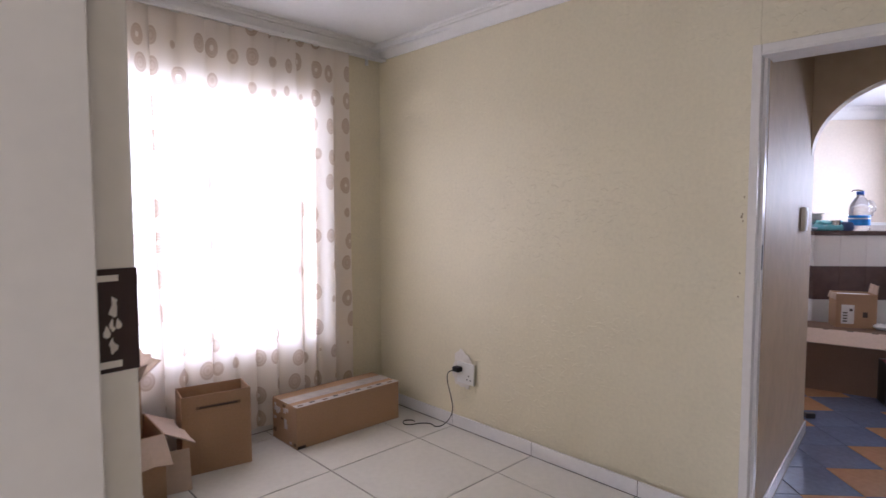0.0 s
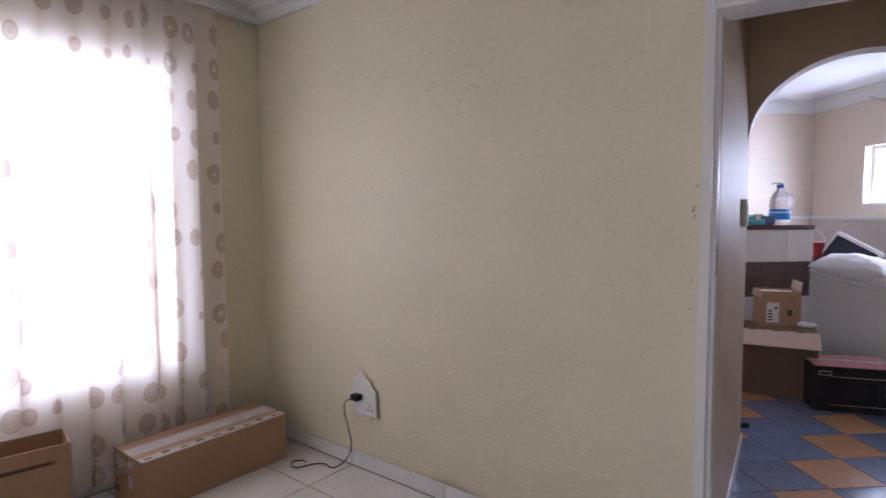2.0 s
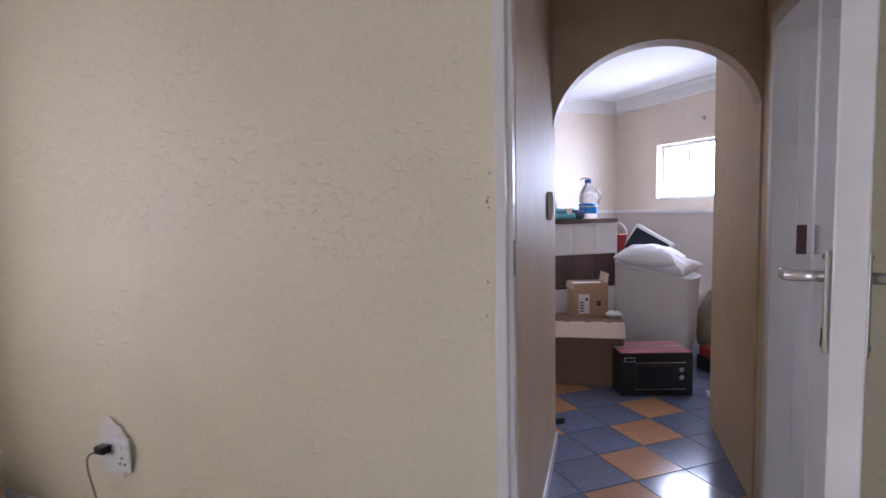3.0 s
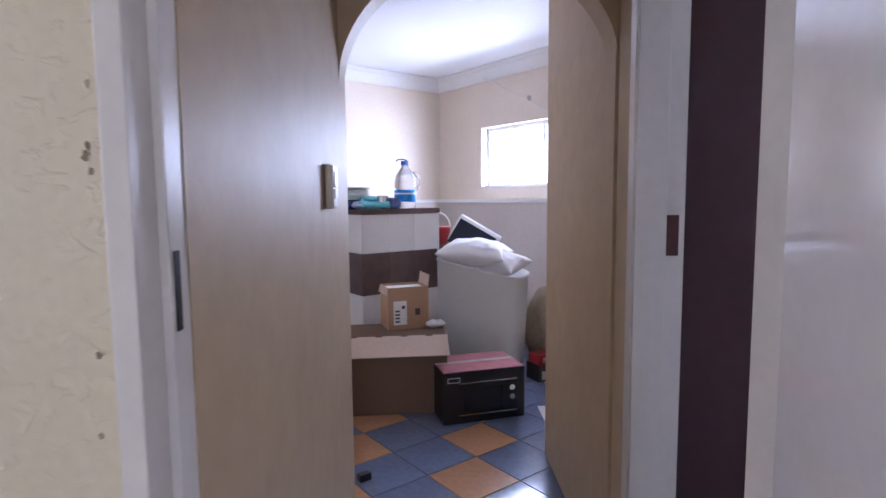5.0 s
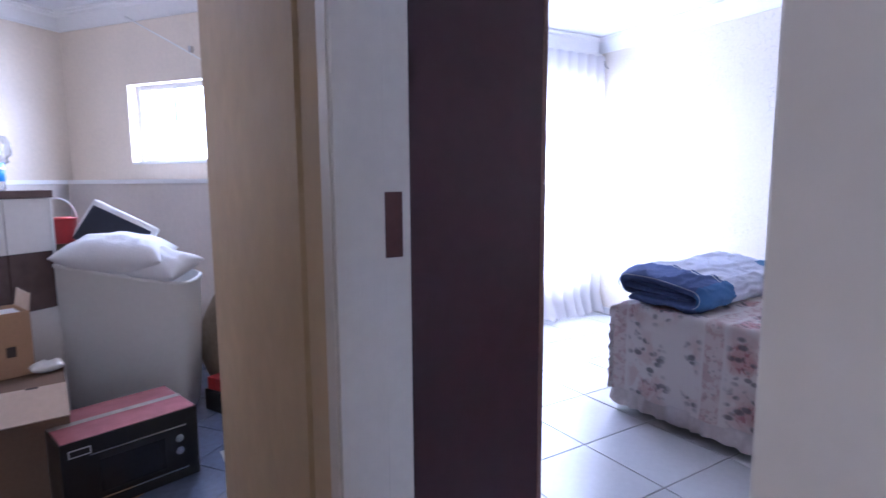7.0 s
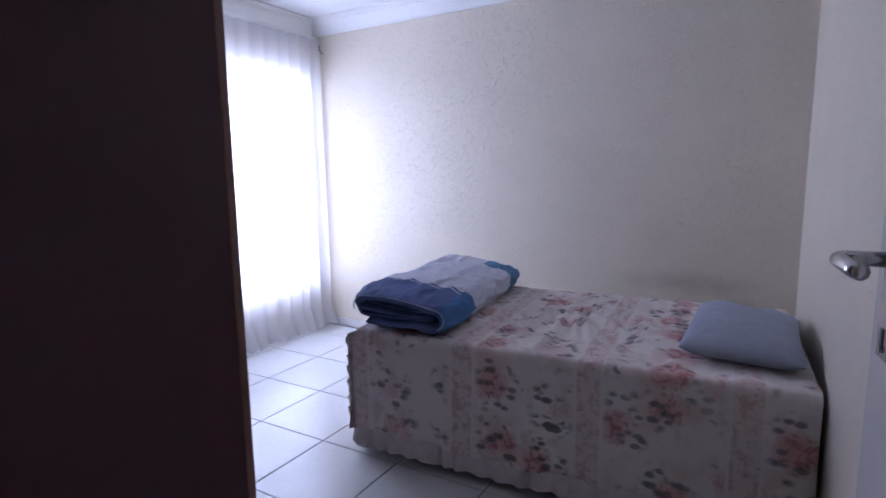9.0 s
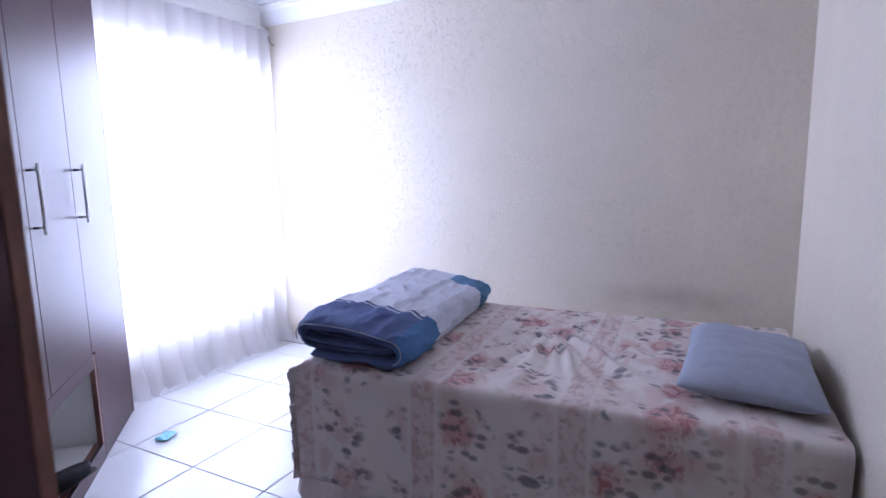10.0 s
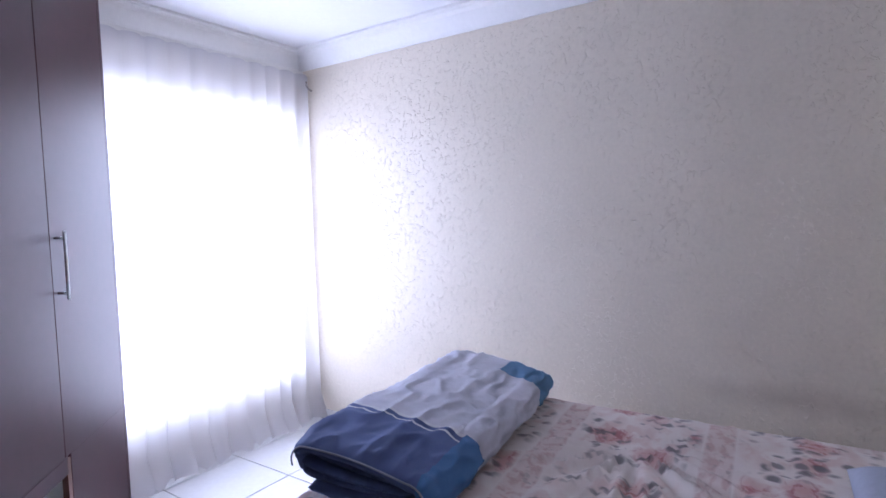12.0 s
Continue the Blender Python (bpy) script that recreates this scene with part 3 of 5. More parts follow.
def floral():
    """Faded cotton print: roses and grey leaves between narrow flowered stripes."""
    m = bpy.data.materials.new("floral_bedspread")
    m.use_nodes = True
    nt = m.node_tree
    b = nt.nodes["Principled BSDF"]
    b.inputs["Roughness"].default_value = 0.85
    uv = nt.nodes.new("ShaderNodeUVMap")

    def spots(scale, low, high, distort, off):
        mp = nt.nodes.new("ShaderNodeMapping")
        mp.inputs["Location"].default_value = (off, off * 1.7, 0)
        nt.links.new(uv.outputs[0], mp.inputs["Vector"])
        n = nt.nodes.new("ShaderNodeTexNoise")
        n.inputs["Scale"].default_value, n.inputs["Detail"].default_value, n.inputs["Distortion"].default_value = scale, 2.5, distort
        nt.links.new(mp.outputs[0], n.inputs["Vector"])
        r = nt.nodes.new("ShaderNodeMapRange")
        r.inputs[1].default_value, r.inputs[2].default_value = low, high
        nt.links.new(n.outputs[0], r.inputs[0])
        return r.outputs[0]

    def leaves(scale, size, off):
        mp = nt.nodes.new("ShaderNodeMapping")
        mp.inputs["Location"].default_value = (off, off, 0)
        mp.inputs["Rotation"].default_value = (0, 0, 0.6 + off)
        mp.inputs["Scale"].default_value = (scale * 1.7, scale, 1)
        nt.links.new(uv.outputs[0], mp.inputs["Vector"])
        v = nt.nodes.new("ShaderNodeTexVoronoi")
        v.inputs["Scale"].default_value = 1.0
        nt.links.new(mp.outputs[0], v.inputs["Vector"])
        r = nt.nodes.new("ShaderNodeMapRange")
        r.inputs[1].default_value, r.inputs[2].default_value = size, size * 0.6
        nt.links.new(v.outputs["Distance"], r.inputs[0])
        return r.outputs[0]

    def times(a, b2):
        x = nt.nodes.new("ShaderNodeMath")
        x.operation = "MULTIPLY"
        nt.links.new(a, x.inputs[0])
        nt.links.new(b2, x.inputs[1])
        return x.outputs[0]

    def over(base, mask, colour, amount):
        x = nt.nodes.new("ShaderNodeMix")
        x.data_type = "RGBA"
        k = nt.nodes.new("ShaderNodeMath")
        k.operation, k.inputs[1].default_value = "MULTIPLY", amount
        nt.links.new(mask, k.inputs[0])
        nt.links.new(k.outputs[0], x.inputs[0])
        if isinstance(base, tuple):
            x.inputs[6].default_value = (*base, 1)
        else:
            nt.links.new(base, x.inputs[6])
        x.inputs[7].default_value = (*colour, 1)
        return x.outputs[2]

    sep = nt.nodes.new("ShaderNodeSeparateXYZ")
    nt.links.new(uv.outputs[0], sep.inputs[0])
    shift, wave = nt.nodes.new("ShaderNodeMath"), nt.nodes.new("ShaderNodeMath")
    shift.operation, shift.inputs[1].default_value = "ADD", 0.325
    nt.links.new(sep.outputs[1], shift.inputs[0])
    wave.operation, wave.inputs[1].default_value = "PINGPONG", 0.265
    nt.links.new(shift.outputs[0], wave.inputs[0])
    band = nt.nodes.new("ShaderNodeMapRange")
    band.inputs[1].default_value, band.inputs[2].default_value = 0.050, 0.040
    nt.links.new(wave.outputs[0], band.inputs[0])
    field = nt.nodes.new("ShaderNodeMapRange")
    field.inputs[1].default_value, field.inputs[2].default_value = 0.050, 0.085
    nt.links.new(wave.outputs[0], field.inputs[0])
    # sprays of roses with leaves round them
    warp, bend_uv = nt.nodes.new("ShaderNodeTexNoise"), nt.nodes.new("ShaderNodeVectorMath")
    warp.inputs["Scale"].default_value, warp.inputs["Detail"].default_value = 14, 2
    nt.links.new(uv.outputs[0], warp.inputs["Vector"])
    bend_uv.operation, bend_uv.inputs[1].default_value = "MULTIPLY_ADD", (0.05, 0.05, 0)
    nt.links.new(warp.outputs["Color"], bend_uv.inputs[0])
    nt.links.new(uv.outputs[0], bend_uv.inputs[2])
    spray = nt.nodes.new("ShaderNodeTexVoronoi")
    spray.inputs["Scale"].default_value, spray.inputs["Randomness"].default_value = 4.6, 0.6
    nt.links.new(bend_uv.outputs[0], spray.inputs["Vector"])

    def within(low, high):
        g = nt.nodes.new("ShaderNodeMapRange")
        g.inputs[1].default_value, g.inputs[2].default_value = low, high
        nt.links.new(spray.outputs["Distance"], g.inputs[0])
        return times(g.outputs[0], field.outputs[0])

    c = over((0.71, 0.65, 0.61), band.outputs[0], (0.62, 0.49, 0.46), 0.5)
    c = over(c, times(band.outputs[0], spots(24, 0.48, 0.60, 0.3, 3.0)), (0.44, 0.22, 0.21), 0.45)
    c = over(c, times(band.outputs[0], times(leaves(34, 0.42, 0.8), spots(20, 0.45, 0.58, 0.4, 8.0))), (0.24, 0.22, 0.21), 0.4)
    c = over(c, times(within(0.74, 0.52), spots(11, 0.44, 0.58, 0.6, 4.0)), (0.58, 0.40, 0.37), 0.55)
    c = over(c, within(0.42, 0.26), (0.55, 0.30, 0.28), 0.8)
    c = over(c, times(within(0.44, 0.30), spots(22, 0.50, 0.60, 1.4, 1.0)), (0.36, 0.12, 0.13), 0.7)
    c = over(c, times(within(0.72, 0.60), times(leaves(15, 0.46, 0.3), spots(6, 0.49, 0.54, 0.3, 2.0))), (0.10, 0.105, 0.115), 0.75)
    c = over(c, times(within(0.70, 0.56), times(leaves(18, 0.44, 1.4), spots(6, 0.51, 0.56, 0.3, 6.0))), (0.19, 0.18, 0.19), 0.8)
    nt.links.new(c, b.inputs["Base Color"])
    n3 = nt.nodes.new("ShaderNodeTexNoise")
    n3.inputs["Scale"].default_value = 300
    nt.links.new(uv.outputs[0], n3.inputs["Vector"])
    bp = nt.nodes.new("ShaderNodeBump")
    bp.inputs["Strength"].default_value, bp.inputs["Distance"].default_value = 0.2, 0.002
    nt.links.new(n3.outputs[0], bp.inputs["Height"])
    nt.links.new(bp.outputs[0], b.inputs["Normal"])
    return m


M_FLORAL = floral()


def duvet_cloth():
    """Pale blue quilt with navy along one end and teal blocks, by the quilt's own axes."""
    m = material("blue_block_quilt", (0.58, 0.59, 0.68), 0.85, vary=0.12, grain=30, bump=0.25, bump_scale=200)
    nt = m.node_tree
    b = nt.nodes["Principled BSDF"]
    base = b.inputs["Base Color"].links[0].from_socket
    co = nt.nodes.new("ShaderNodeTexCoord")
    sep = nt.nodes.new("ShaderNodeSeparateXYZ")
    nt.links.new(co.outputs["Object"], sep.inputs[0])

    def step(axis, at, up):
        r = nt.nodes.new("ShaderNodeMath")
        r.operation, r.inputs[1].default_value = ("GREATER_THAN" if up else "LESS_THAN"), at
        nt.links.new(sep.outputs[axis], r.inputs[0])
        return r.outputs[0]

    def both(a, c2):
        r = nt.nodes.new("ShaderNodeMath")
        r.operation = "MULTIPLY"
        nt.links.new(a, r.inputs[0])
        nt.links.new(c2, r.inputs[1])
        return r.outputs[0]

    def lay_on(src, mask, colour):
        x = nt.nodes.new("ShaderNodeMix")
        x.data_type = "RGBA"
        nt.links.new(mask, x.inputs[0])
        nt.links.new(src, x.inputs[6])
        x.inputs[7].default_value = (*colour, 1)
        return x.outputs[2]

    c = lay_on(base, step(0, -0.26, False), (0.095, 0.135, 0.30))
    c = lay_on(c, both(step(0, -0.27, True), step(0, -0.255, False)), (0.62, 0.64, 0.70))
    c = lay_on(c, both(step(0, -0.298, True), step(0, -0.290, False)), (0.62, 0.64, 0.70))
    c = lay_on(c, both(step(1, -0.20, False), step(0, -0.24, False)), (0.07, 0.17, 0.38))
    c = lay_on(c, both(step(1, -0.06, False), step(0, 0.34, True)), (0.10, 0.22, 0.40))
    nt.links.new(c, b.inputs["Base Color"])
    return m


M_QUILT = duvet_cloth()


def clear_plastic(name, colour, rough):
    m = bpy.data.materials.new(name)
    m.use_nodes = True
    b = m.node_tree.nodes["Principled BSDF"]
    b.inputs["Base Color"].default_value = (*colour, 1)
    b.inputs["Transmission Weight"].default_value, b.inputs["Roughness"].default_value, b.inputs["IOR"].default_value = 0.85, rough, 1.2
    return m


M_PET = clear_plastic("clear_bottle_plastic", (0.93, 0.95, 0.99), 0.10)
M_BAG = clear_plastic("thin_plastic_bag", (0.75, 0.78, 0.82), 0.3)


def soft_slab(sx, sy, sz, seed, wrinkle=0.012, power=5.0, nx=44, ny=30, sag=0.0, freq=7.0, pinch=0.0):
    """A padded cloth body: a soft-edged cushion with creases, centred on its base."""
    bm = bmesh.new()
    grid = {}
    for side in (1, -1):
        for i in range(nx + 1):
            for j in range(ny + 1):
                u, v = math.sin(math.pi * (i / nx - 0.5)), math.sin(math.pi * (j / ny - 0.5))
                edge = i in (0, nx) or j in (0, ny)
                if side < 0 and edge:
                    grid[side, i, j] = grid[1, i, j]
                    continue
                k = max(0.0, (1 - abs(u) ** power) * (1 - abs(v) ** power)) ** 0.5
                cx = u * sx / 2 * (1 - pinch * (1 - v * v) if pinch else 1 - 0.03 * v * v - 0.05 * v ** 10)
                cy = v * sy / 2 * (1 - pinch * (1 - u * u) if pinch else 1 - 0.03 * u * u - 0.05 * u ** 10)
                n = noise.fractal(Vector((cx * freq + seed, cy * freq * 0.6, side * 3.0 + seed)), 1.0, 2.0, 3)
                ridge = abs(noise.noise(Vector((cx * freq * 0.8 + 9 + seed, cy * freq * 1.5, seed))))
                z = sz / 2 + side * k * sz / 2 + (n * wrinkle - (0.3 - ridge) * wrinkle) * k
                if side < 0:
                    z = max(0.0, sz / 2 - k * sz / 2)
                grid[side, i, j] = bm.verts.new((cx, cy, z - sag * abs(u) ** 3))
    for side in (1, -1):
        for i in range(nx):
            for j in range(ny):
                q = [grid[side, i, j], grid[side, i + 1, j], grid[side, i + 1, j + 1], grid[side, i, j + 1]]
                bm.faces.new(q if side > 0 else list(reversed(q)))
    return bm


def curtain(name, m, width, height, folds, depth, mat, label, pool=0.0, seed=1, gather=0.0):
    """A gathered sheer: x along the rail, z down from the rail at 0; a heading band and many folds."""
    cur = thing(name, m, label, "curtain")
    nx, nz = folds * 10, 26
    bm = bmesh.new()
    uvl = bm.loops.layers.uv.new("UVMap")
    rows, us = [], []
    run = 0.0
    prev = None
    for i in range(nx + 1):
        t = i / nx
        ph = t * folds * math.tau + 1.3 * noise.noise(Vector((t * 5, seed, 0)))
        amp = depth * (0.55 + 0.9 * abs(noise.noise(Vector((t * 9, seed * 3, 2)))))
        col = []
        for j in range(nz + 1):
            d = j / nz
            z = -height * d
            k = min(1.0, 0.35 + 1.4 * d)
            y = amp * k * math.sin(ph + 0.5 * math.sin(3 * d + t * 20)) + depth * 0.5 * d * noise.noise(Vector((t * 30, d * 3, seed)))
            x = t * width + (0.012 + gather * abs(noise.noise(Vector((t * 7, seed, 5))))) * math.cos(ph) * k
            if pool and d > 0.93:
                y -= pool * (d - 0.93) / 0.07 * (0.4 + 0.6 * abs(math.sin(ph * 0.31 + seed)))
                z += 0.03 * (d - 0.93) / 0.07 * abs(math.sin(ph * 0.7))
            col.append(bm.verts.new((x, y, z)))
        if prev is not None:
            run += (col[nz // 2].co - prev[nz // 2].co).length
        prev = col
        rows.append(col)
        us.append(run)
    for i in range(nx):
        for j in range(nz):
            f = bm.faces.new((rows[i][j], rows[i][j + 1], rows[i + 1][j + 1], rows[i + 1][j]))
            for lp, (a, b) in zip(f.loops, ((i, j), (i, j + 1), (i + 1, j + 1), (i + 1, j))):
                lp[uvl].uv = (us[a], -height * b / nz)
    part("cloth", bm, mat, cur, "", True)
    bm = bmesh.new()
    for i in range(nx):
        t0, t1 = i / nx, (i + 1) / nx
        y0 = depth * 0.4 * math.sin(t0 * folds * math.tau)
        y1 = depth * 0.4 * math.sin(t1 * folds * math.tau)
        vs = [bm.verts.new(p) for p in ((t0 * width, y0 + 0.006, -0.05), (t1 * width, y1 + 0.006, -0.05), (t1 * width, y1 + 0.006, 0.01), (t0 * width, y0 + 0.006, 0.01))]
        bm.faces.new(vs)
    bmesh.ops.remove_doubles(bm, verts=bm.verts, dist=1e-4)
    part("heading_tape", bm, mat, cur, "", True)
    return cur


def carton(name, m, sx, sy, sz, label, mat=None, flaps=(), lid=False, thick=0.006, group=""):
    """A carton with board walls on its base corner; flaps as (side, angle from upright, length)."""
    mat = mat or M_CARD
    c = thing(name, m, label, "cardboard box", group)
    bm = bmesh.new()
    if lid:
        add_box(bm, (0, 0, 0), (sx, sy, sz), 0.004)
    else:
        rims = []
        for k, z in ((0, 0.0), (0, sz), (thick, sz), (thick, thick)):
            rims.append([bm.verts.new((x, y, z)) for x, y in ((k, k), (sx - k, k), (sx - k, sy - k), (k, sy - k))])
        for lo, hi in zip(rims, rims[1:]):
            for k in range(4):
                bm.faces.new((lo[k], lo[(k + 1) % 4], hi[(k + 1) % 4], hi[k]))
        bm.faces.new(rims[0])
        bm.faces.new(rims[-1])
    part("body", bm, mat, c)
    for side, ang, ln in flaps:
        bm = bmesh.new()
        w = sx if side in "fb" else sy
        n = 6
        cols = []
        for k in range(n + 1):
            x, bend, top = 0.004 + k * (w - 0.008) / n, 0.006 * math.sin(k * 1.7 + sx * 9), ln * (1 - 0.05 * ((k * 7) % 3))
            cols.append([bm.verts.new(v) for v in ((x, -thick / 2, 0), (x, -thick / 2 + bend, top), (x, thick / 2 + bend, top), (x, thick / 2, 0))])
        for lo, hi in zip(cols, cols[1:]):
            for k in range(4):
                bm.faces.new((lo[k], lo[(k + 1) % 4], hi[(k + 1) % 4], hi[k]))
        bm.faces.new(cols[0])
        bm.faces.new(cols[-1])
        f = part("flap", bm, (M_CARD_PALE if mat is not M_CARD_DARK else M_CARD_PALE), c, "pale inner board flap")
        place = {"f": pose(0, 0.003, sz - 0.002, ang), "b": pose(sx, sy - 0.003, sz - 0.002, ang, 0, 180), "l": pose(0.003, sy, sz - 0.002, ang, 0, -90), "r": pose(sx - 0.003, 0, sz - 0.002, ang, 0, 90)}
        f.matrix_basis = place[side]
    return c


def patch(name, parent, m, w, h, mat, d=0.0015):
    """A thin stuck-on piece, face towards local -y."""
    bm = bmesh.new()
    add_box(bm, (0, -d, 0), (w, 0.0, h))
    p = part(name, bm, mat, parent)
    p.matrix_basis = m
    return p


# ---- doors and frames ----
fr_a = door_frame("door_frame_1", pose(-0.138, 2.92, 0), 0.832, 2.022, 0.128, "white enamelled steel door frame to the passage", 1, 0.032)
fr_b = door_frame("door_frame_2", pose(0.78, 3.80, 0, 0, 0, -90), 0.72, 2.03, 0.12, "white enamelled steel bedroom door frame", -1)
fr_c = door_frame("door_frame_3", pose(-0.182, 0.416, 0), 0.83, 2.03, 0.118, "white steel entrance frame with bare brown strike patch", -1, lip=0.021)
bm = boxes(((0.0, 0.0985, 1.222), (0.0035, 0.1325, 1.315)), bevel=0.001)
part("strike_plate", bm, M_BROWN, fr_c, "scraped dark brown strike patch")
rnd = random.Random(4)
for k in range(7):
    bm = bmesh.new()
    y, z = rnd.uniform(0.088, 0.122), rnd.uniform(1.240, 1.300)
    y = 0.0995 + (y - 0.080) * 0.62
    ring = [(y + rnd.uniform(0.001, 0.004) * math.cos(a), z + rnd.uniform(0.003, 0.009) * math.sin(a)) for a in (math.tau * j / 9 for j in range(9))]
    bm.faces.new([bm.verts.new((0.0042, a, b)) for a, b in ring])
    bm.faces.new([bm.verts.new((0.0036, a, b)) for a, b in reversed(ring)])
    part("paint_fleck", bm, M_FRAME, fr_c)
for z0, z1, y1 in ((1.2265, 1.2325, 0.117), (1.3040, 1.3095, 0.116)):
    part("paint_edge", boxes(((0.0, 0.0985, z0), (0.0045, y1, z1))), M_FRAME, fr_c)
M_CHIP = material("chipped_plaster", (0.40, 0.32, 0.20), 0.8, vary=0.4)
rnd = random.Random(12)
for k in range(7):
    x, z = rnd.uniform(-0.060, -0.046), (1.36, 1.34, 1.37, 1.12, 1.02, 1.44, 1.355)[k]
    ring = [(x + rnd.uniform(0.002, 0.005) * math.cos(a), z + rnd.uniform(0.003, 0.007) * math.sin(a)) for a in (math.tau * j / 8 for j in range(8))]
    bm = bmesh.new()
    bm.faces.new([bm.verts.new((a, -0.0035, b)) for a, b in ring])
    bm.faces.new([bm.verts.new((a, -0.0025, b)) for a, b in reversed(ring)])
    part("screw_hole", bm, M_CHIP, fr_a, "chipped brown screw hole")
bm = boxes(((0.0, 0.052, 1.135), (0.0025, 0.066, 1.240)))
part("strike_slot", bm, M_BLACK, fr_a, "dark strike slot").matrix_basis = pose(0.0135, 0, 0)
bm = boxes(((-0.001, 0.081, 1.137), (0.0035, 0.117, 1.252)), bevel=0.001)
part("strike_plate", bm, material("rusty_strike", (0.10, 0.028, 0.022), 0.5, vary=0.4), fr_b, "dark reddish-brown strike plate")
door_leaf("door_leaf", (0.671, 2.943), 253.8, 0.80, 2.01, "glossy white flush door with steel lever, open into the room")
door_leaf("door_leaf", (0.915, 3.105), 7.0, 0.78, 2.01, "white flush bedroom door with steel lever, open against the wall")


def skirting(name, p, q, joints, h, mat, label, off=0.009):
    """Skirting tiles along a wall line from p to q, the room to its right, joints as distances along it."""
    sk = tagged(new(name), label, "skirting", kind="structure")
    p, q = Vector((*p, 0)), Vector((*q, 0))
    d = q - p
    sk.matrix_basis = Matrix.Translation(p) @ Matrix.Rotation(math.atan2(d.y, d.x), 4, "Z")
    for a, b in zip(joints, joints[1:]):
        bm = bmesh.new()
        add_box(bm, (a + 0.002, -off, 0.003), (b - 0.002, -0.0005, h), 0.002)
        part("tile", bm, mat, sk)
    bm = bmesh.new()
    add_box(bm, (joints[0] + 0.003, -off - 0.002, 0.0), (joints[-1] - 0.003, -0.0008, 0.0028))
    for a in joints[1:-1]:
        add_box(bm, (a - 0.0022, -off + 0.0022, 0.0028), (a + 0.0022, -0.0008, h - 0.001))
    part("grout", bm, M_GROUT, sk, "dark grout between skirting tiles")
    return sk


skirting("baseboard_socket", ap(0, 0), ap(2.52, -0.002), [0.01, 0.13, 0.76, 1.395, 2.03, 2.45], 0.08, M_SKIRT, "ivory tile skirting below the socket")
skirting("baseboard_window", ap(0, -2.3), ap(0, 0), [0.0, 0.45, 1.08, 1.71, 2.29], 0.08, M_SKIRT, "ivory tile skirting below the window")
skirting("baseboard_passage", (-0.12, 3.09), (-0.12, 4.42), [0.0, 0.17, 0.35, 0.53, 0.71, 0.89, 1.07, 1.32], 0.075, M_GLAZE_WHITE, "white tile skirting in the passage")
skirting("baseboard_bedroom", (3.1, 6.62), (4.42, 6.62), [0.0, 0.45, 0.9, 1.31], 0.07, M_GLAZE_WHITE, "white tile skirting below the curtain")
skirting("baseboard_bedroom_far", (4.4295, 6.60), (4.3447, 3.2), [0.0, 0.45, 0.9, 1.35, 1.8, 2.25, 2.7, 3.15], 0.07, M_GLAZE_WHITE, "white tile skirting behind the bed")

# ---- the bedsit ----
rail = thing("curtain_rail", A0 @ pose(0.03, -2.35, 2.455, 0, 0, 90), "white double curtain rail fixed below the cornice", "curtain rail")
for y in (-0.02, -0.055):
    bm = boxes(((0, y - 0.009, 0), (2.34, y + 0.009, 0.022)), bevel=0.003)
    part("track", bm, M_WHITE, rail)
for x in (0.15, 0.85, 1.55, 2.22):
    bm = boxes(((x, -0.07, 0.022), (x + 0.02, 0.028, 0.030)), ((x, 0.016, -0.03), (x + 0.02, 0.028, 0.022)))
    part("bracket", bm, M_WHITE, rail)
curtain("curtain", A0 @ pose(0.062, -2.30, 2.462, 0, 0, 90), 1.99, 2.40, 14, 0.034, M_SHEER_A, "gathered cream sheer curtain with brown ring print", 0.0, 3, 0.11)

long_box = carton("long_carton", A0 @ pose(0.41, -0.93, 0, 0, 0, 90), 0.76, 0.30, 0.25, "long closed brown carton sealed with clear tape", lid=True)
for y0, y1 in ((0.0, 0.05), (0.10, 0.20)):
    bm = bmesh.new()
    add_box(bm, (-0.001, y0, 0.2502), (0.761, y1, 0.2512))
    part("tape", bm, M_TAPE, long_box, "clear printed packing tape")
rnd = random.Random(2)
for k in range(9):
    bm = bmesh.new()
    x = 0.02 + k * 0.083
    add_box(bm, (x, 0.015 + 0.01 * (k % 2), 0.2514), (x + 0.035, 0.032 + 0.012 * (k % 2), 0.2519))
    part("tape_print", bm, M_INK if k % 2 else M_CARD_DARK, long_box)
for k in range(14):
    a, b = rnd.uniform(0.0, 0.26), rnd.uniform(0.01, 0.22)
    bm = bmesh.new()
    add_box(bm, (-0.0022, a, b), (-0.0006, a + rnd.uniform(0.02, 0.04), b + rnd.uniform(0.012, 0.03)))
    part("tape_patch", bm, (M_TAPE, M_TAPE, M_CARD_DARK)[k % 3], long_box)
bm = bmesh.new()
add_box(bm, (0.002, -0.0018, 0.002), (0.055, -0.0006, 0.02))
part("corner_mark", bm, M_INK, long_box)

slot_box = carton("open_carton", A0 @ pose(0.30, -1.525, 0, 0, 0, 80), 0.35, 0.20, 0.42, "upright open brown carton with a hand slot")
bm = bmesh.new()
add_box(bm, (0.07, -0.0015, 0.345), (0.295, -0.0002, 0.362))
part("hand_slot", bm, M_CARD_DARK, slot_box, "dark slot with torn edge")
bm = bmesh.new()
add_box(bm, (0.085, -0.0022, 0.350), (0.28, -0.0012, 0.357))
part("hand_slot", bm, M_INK, slot_box)

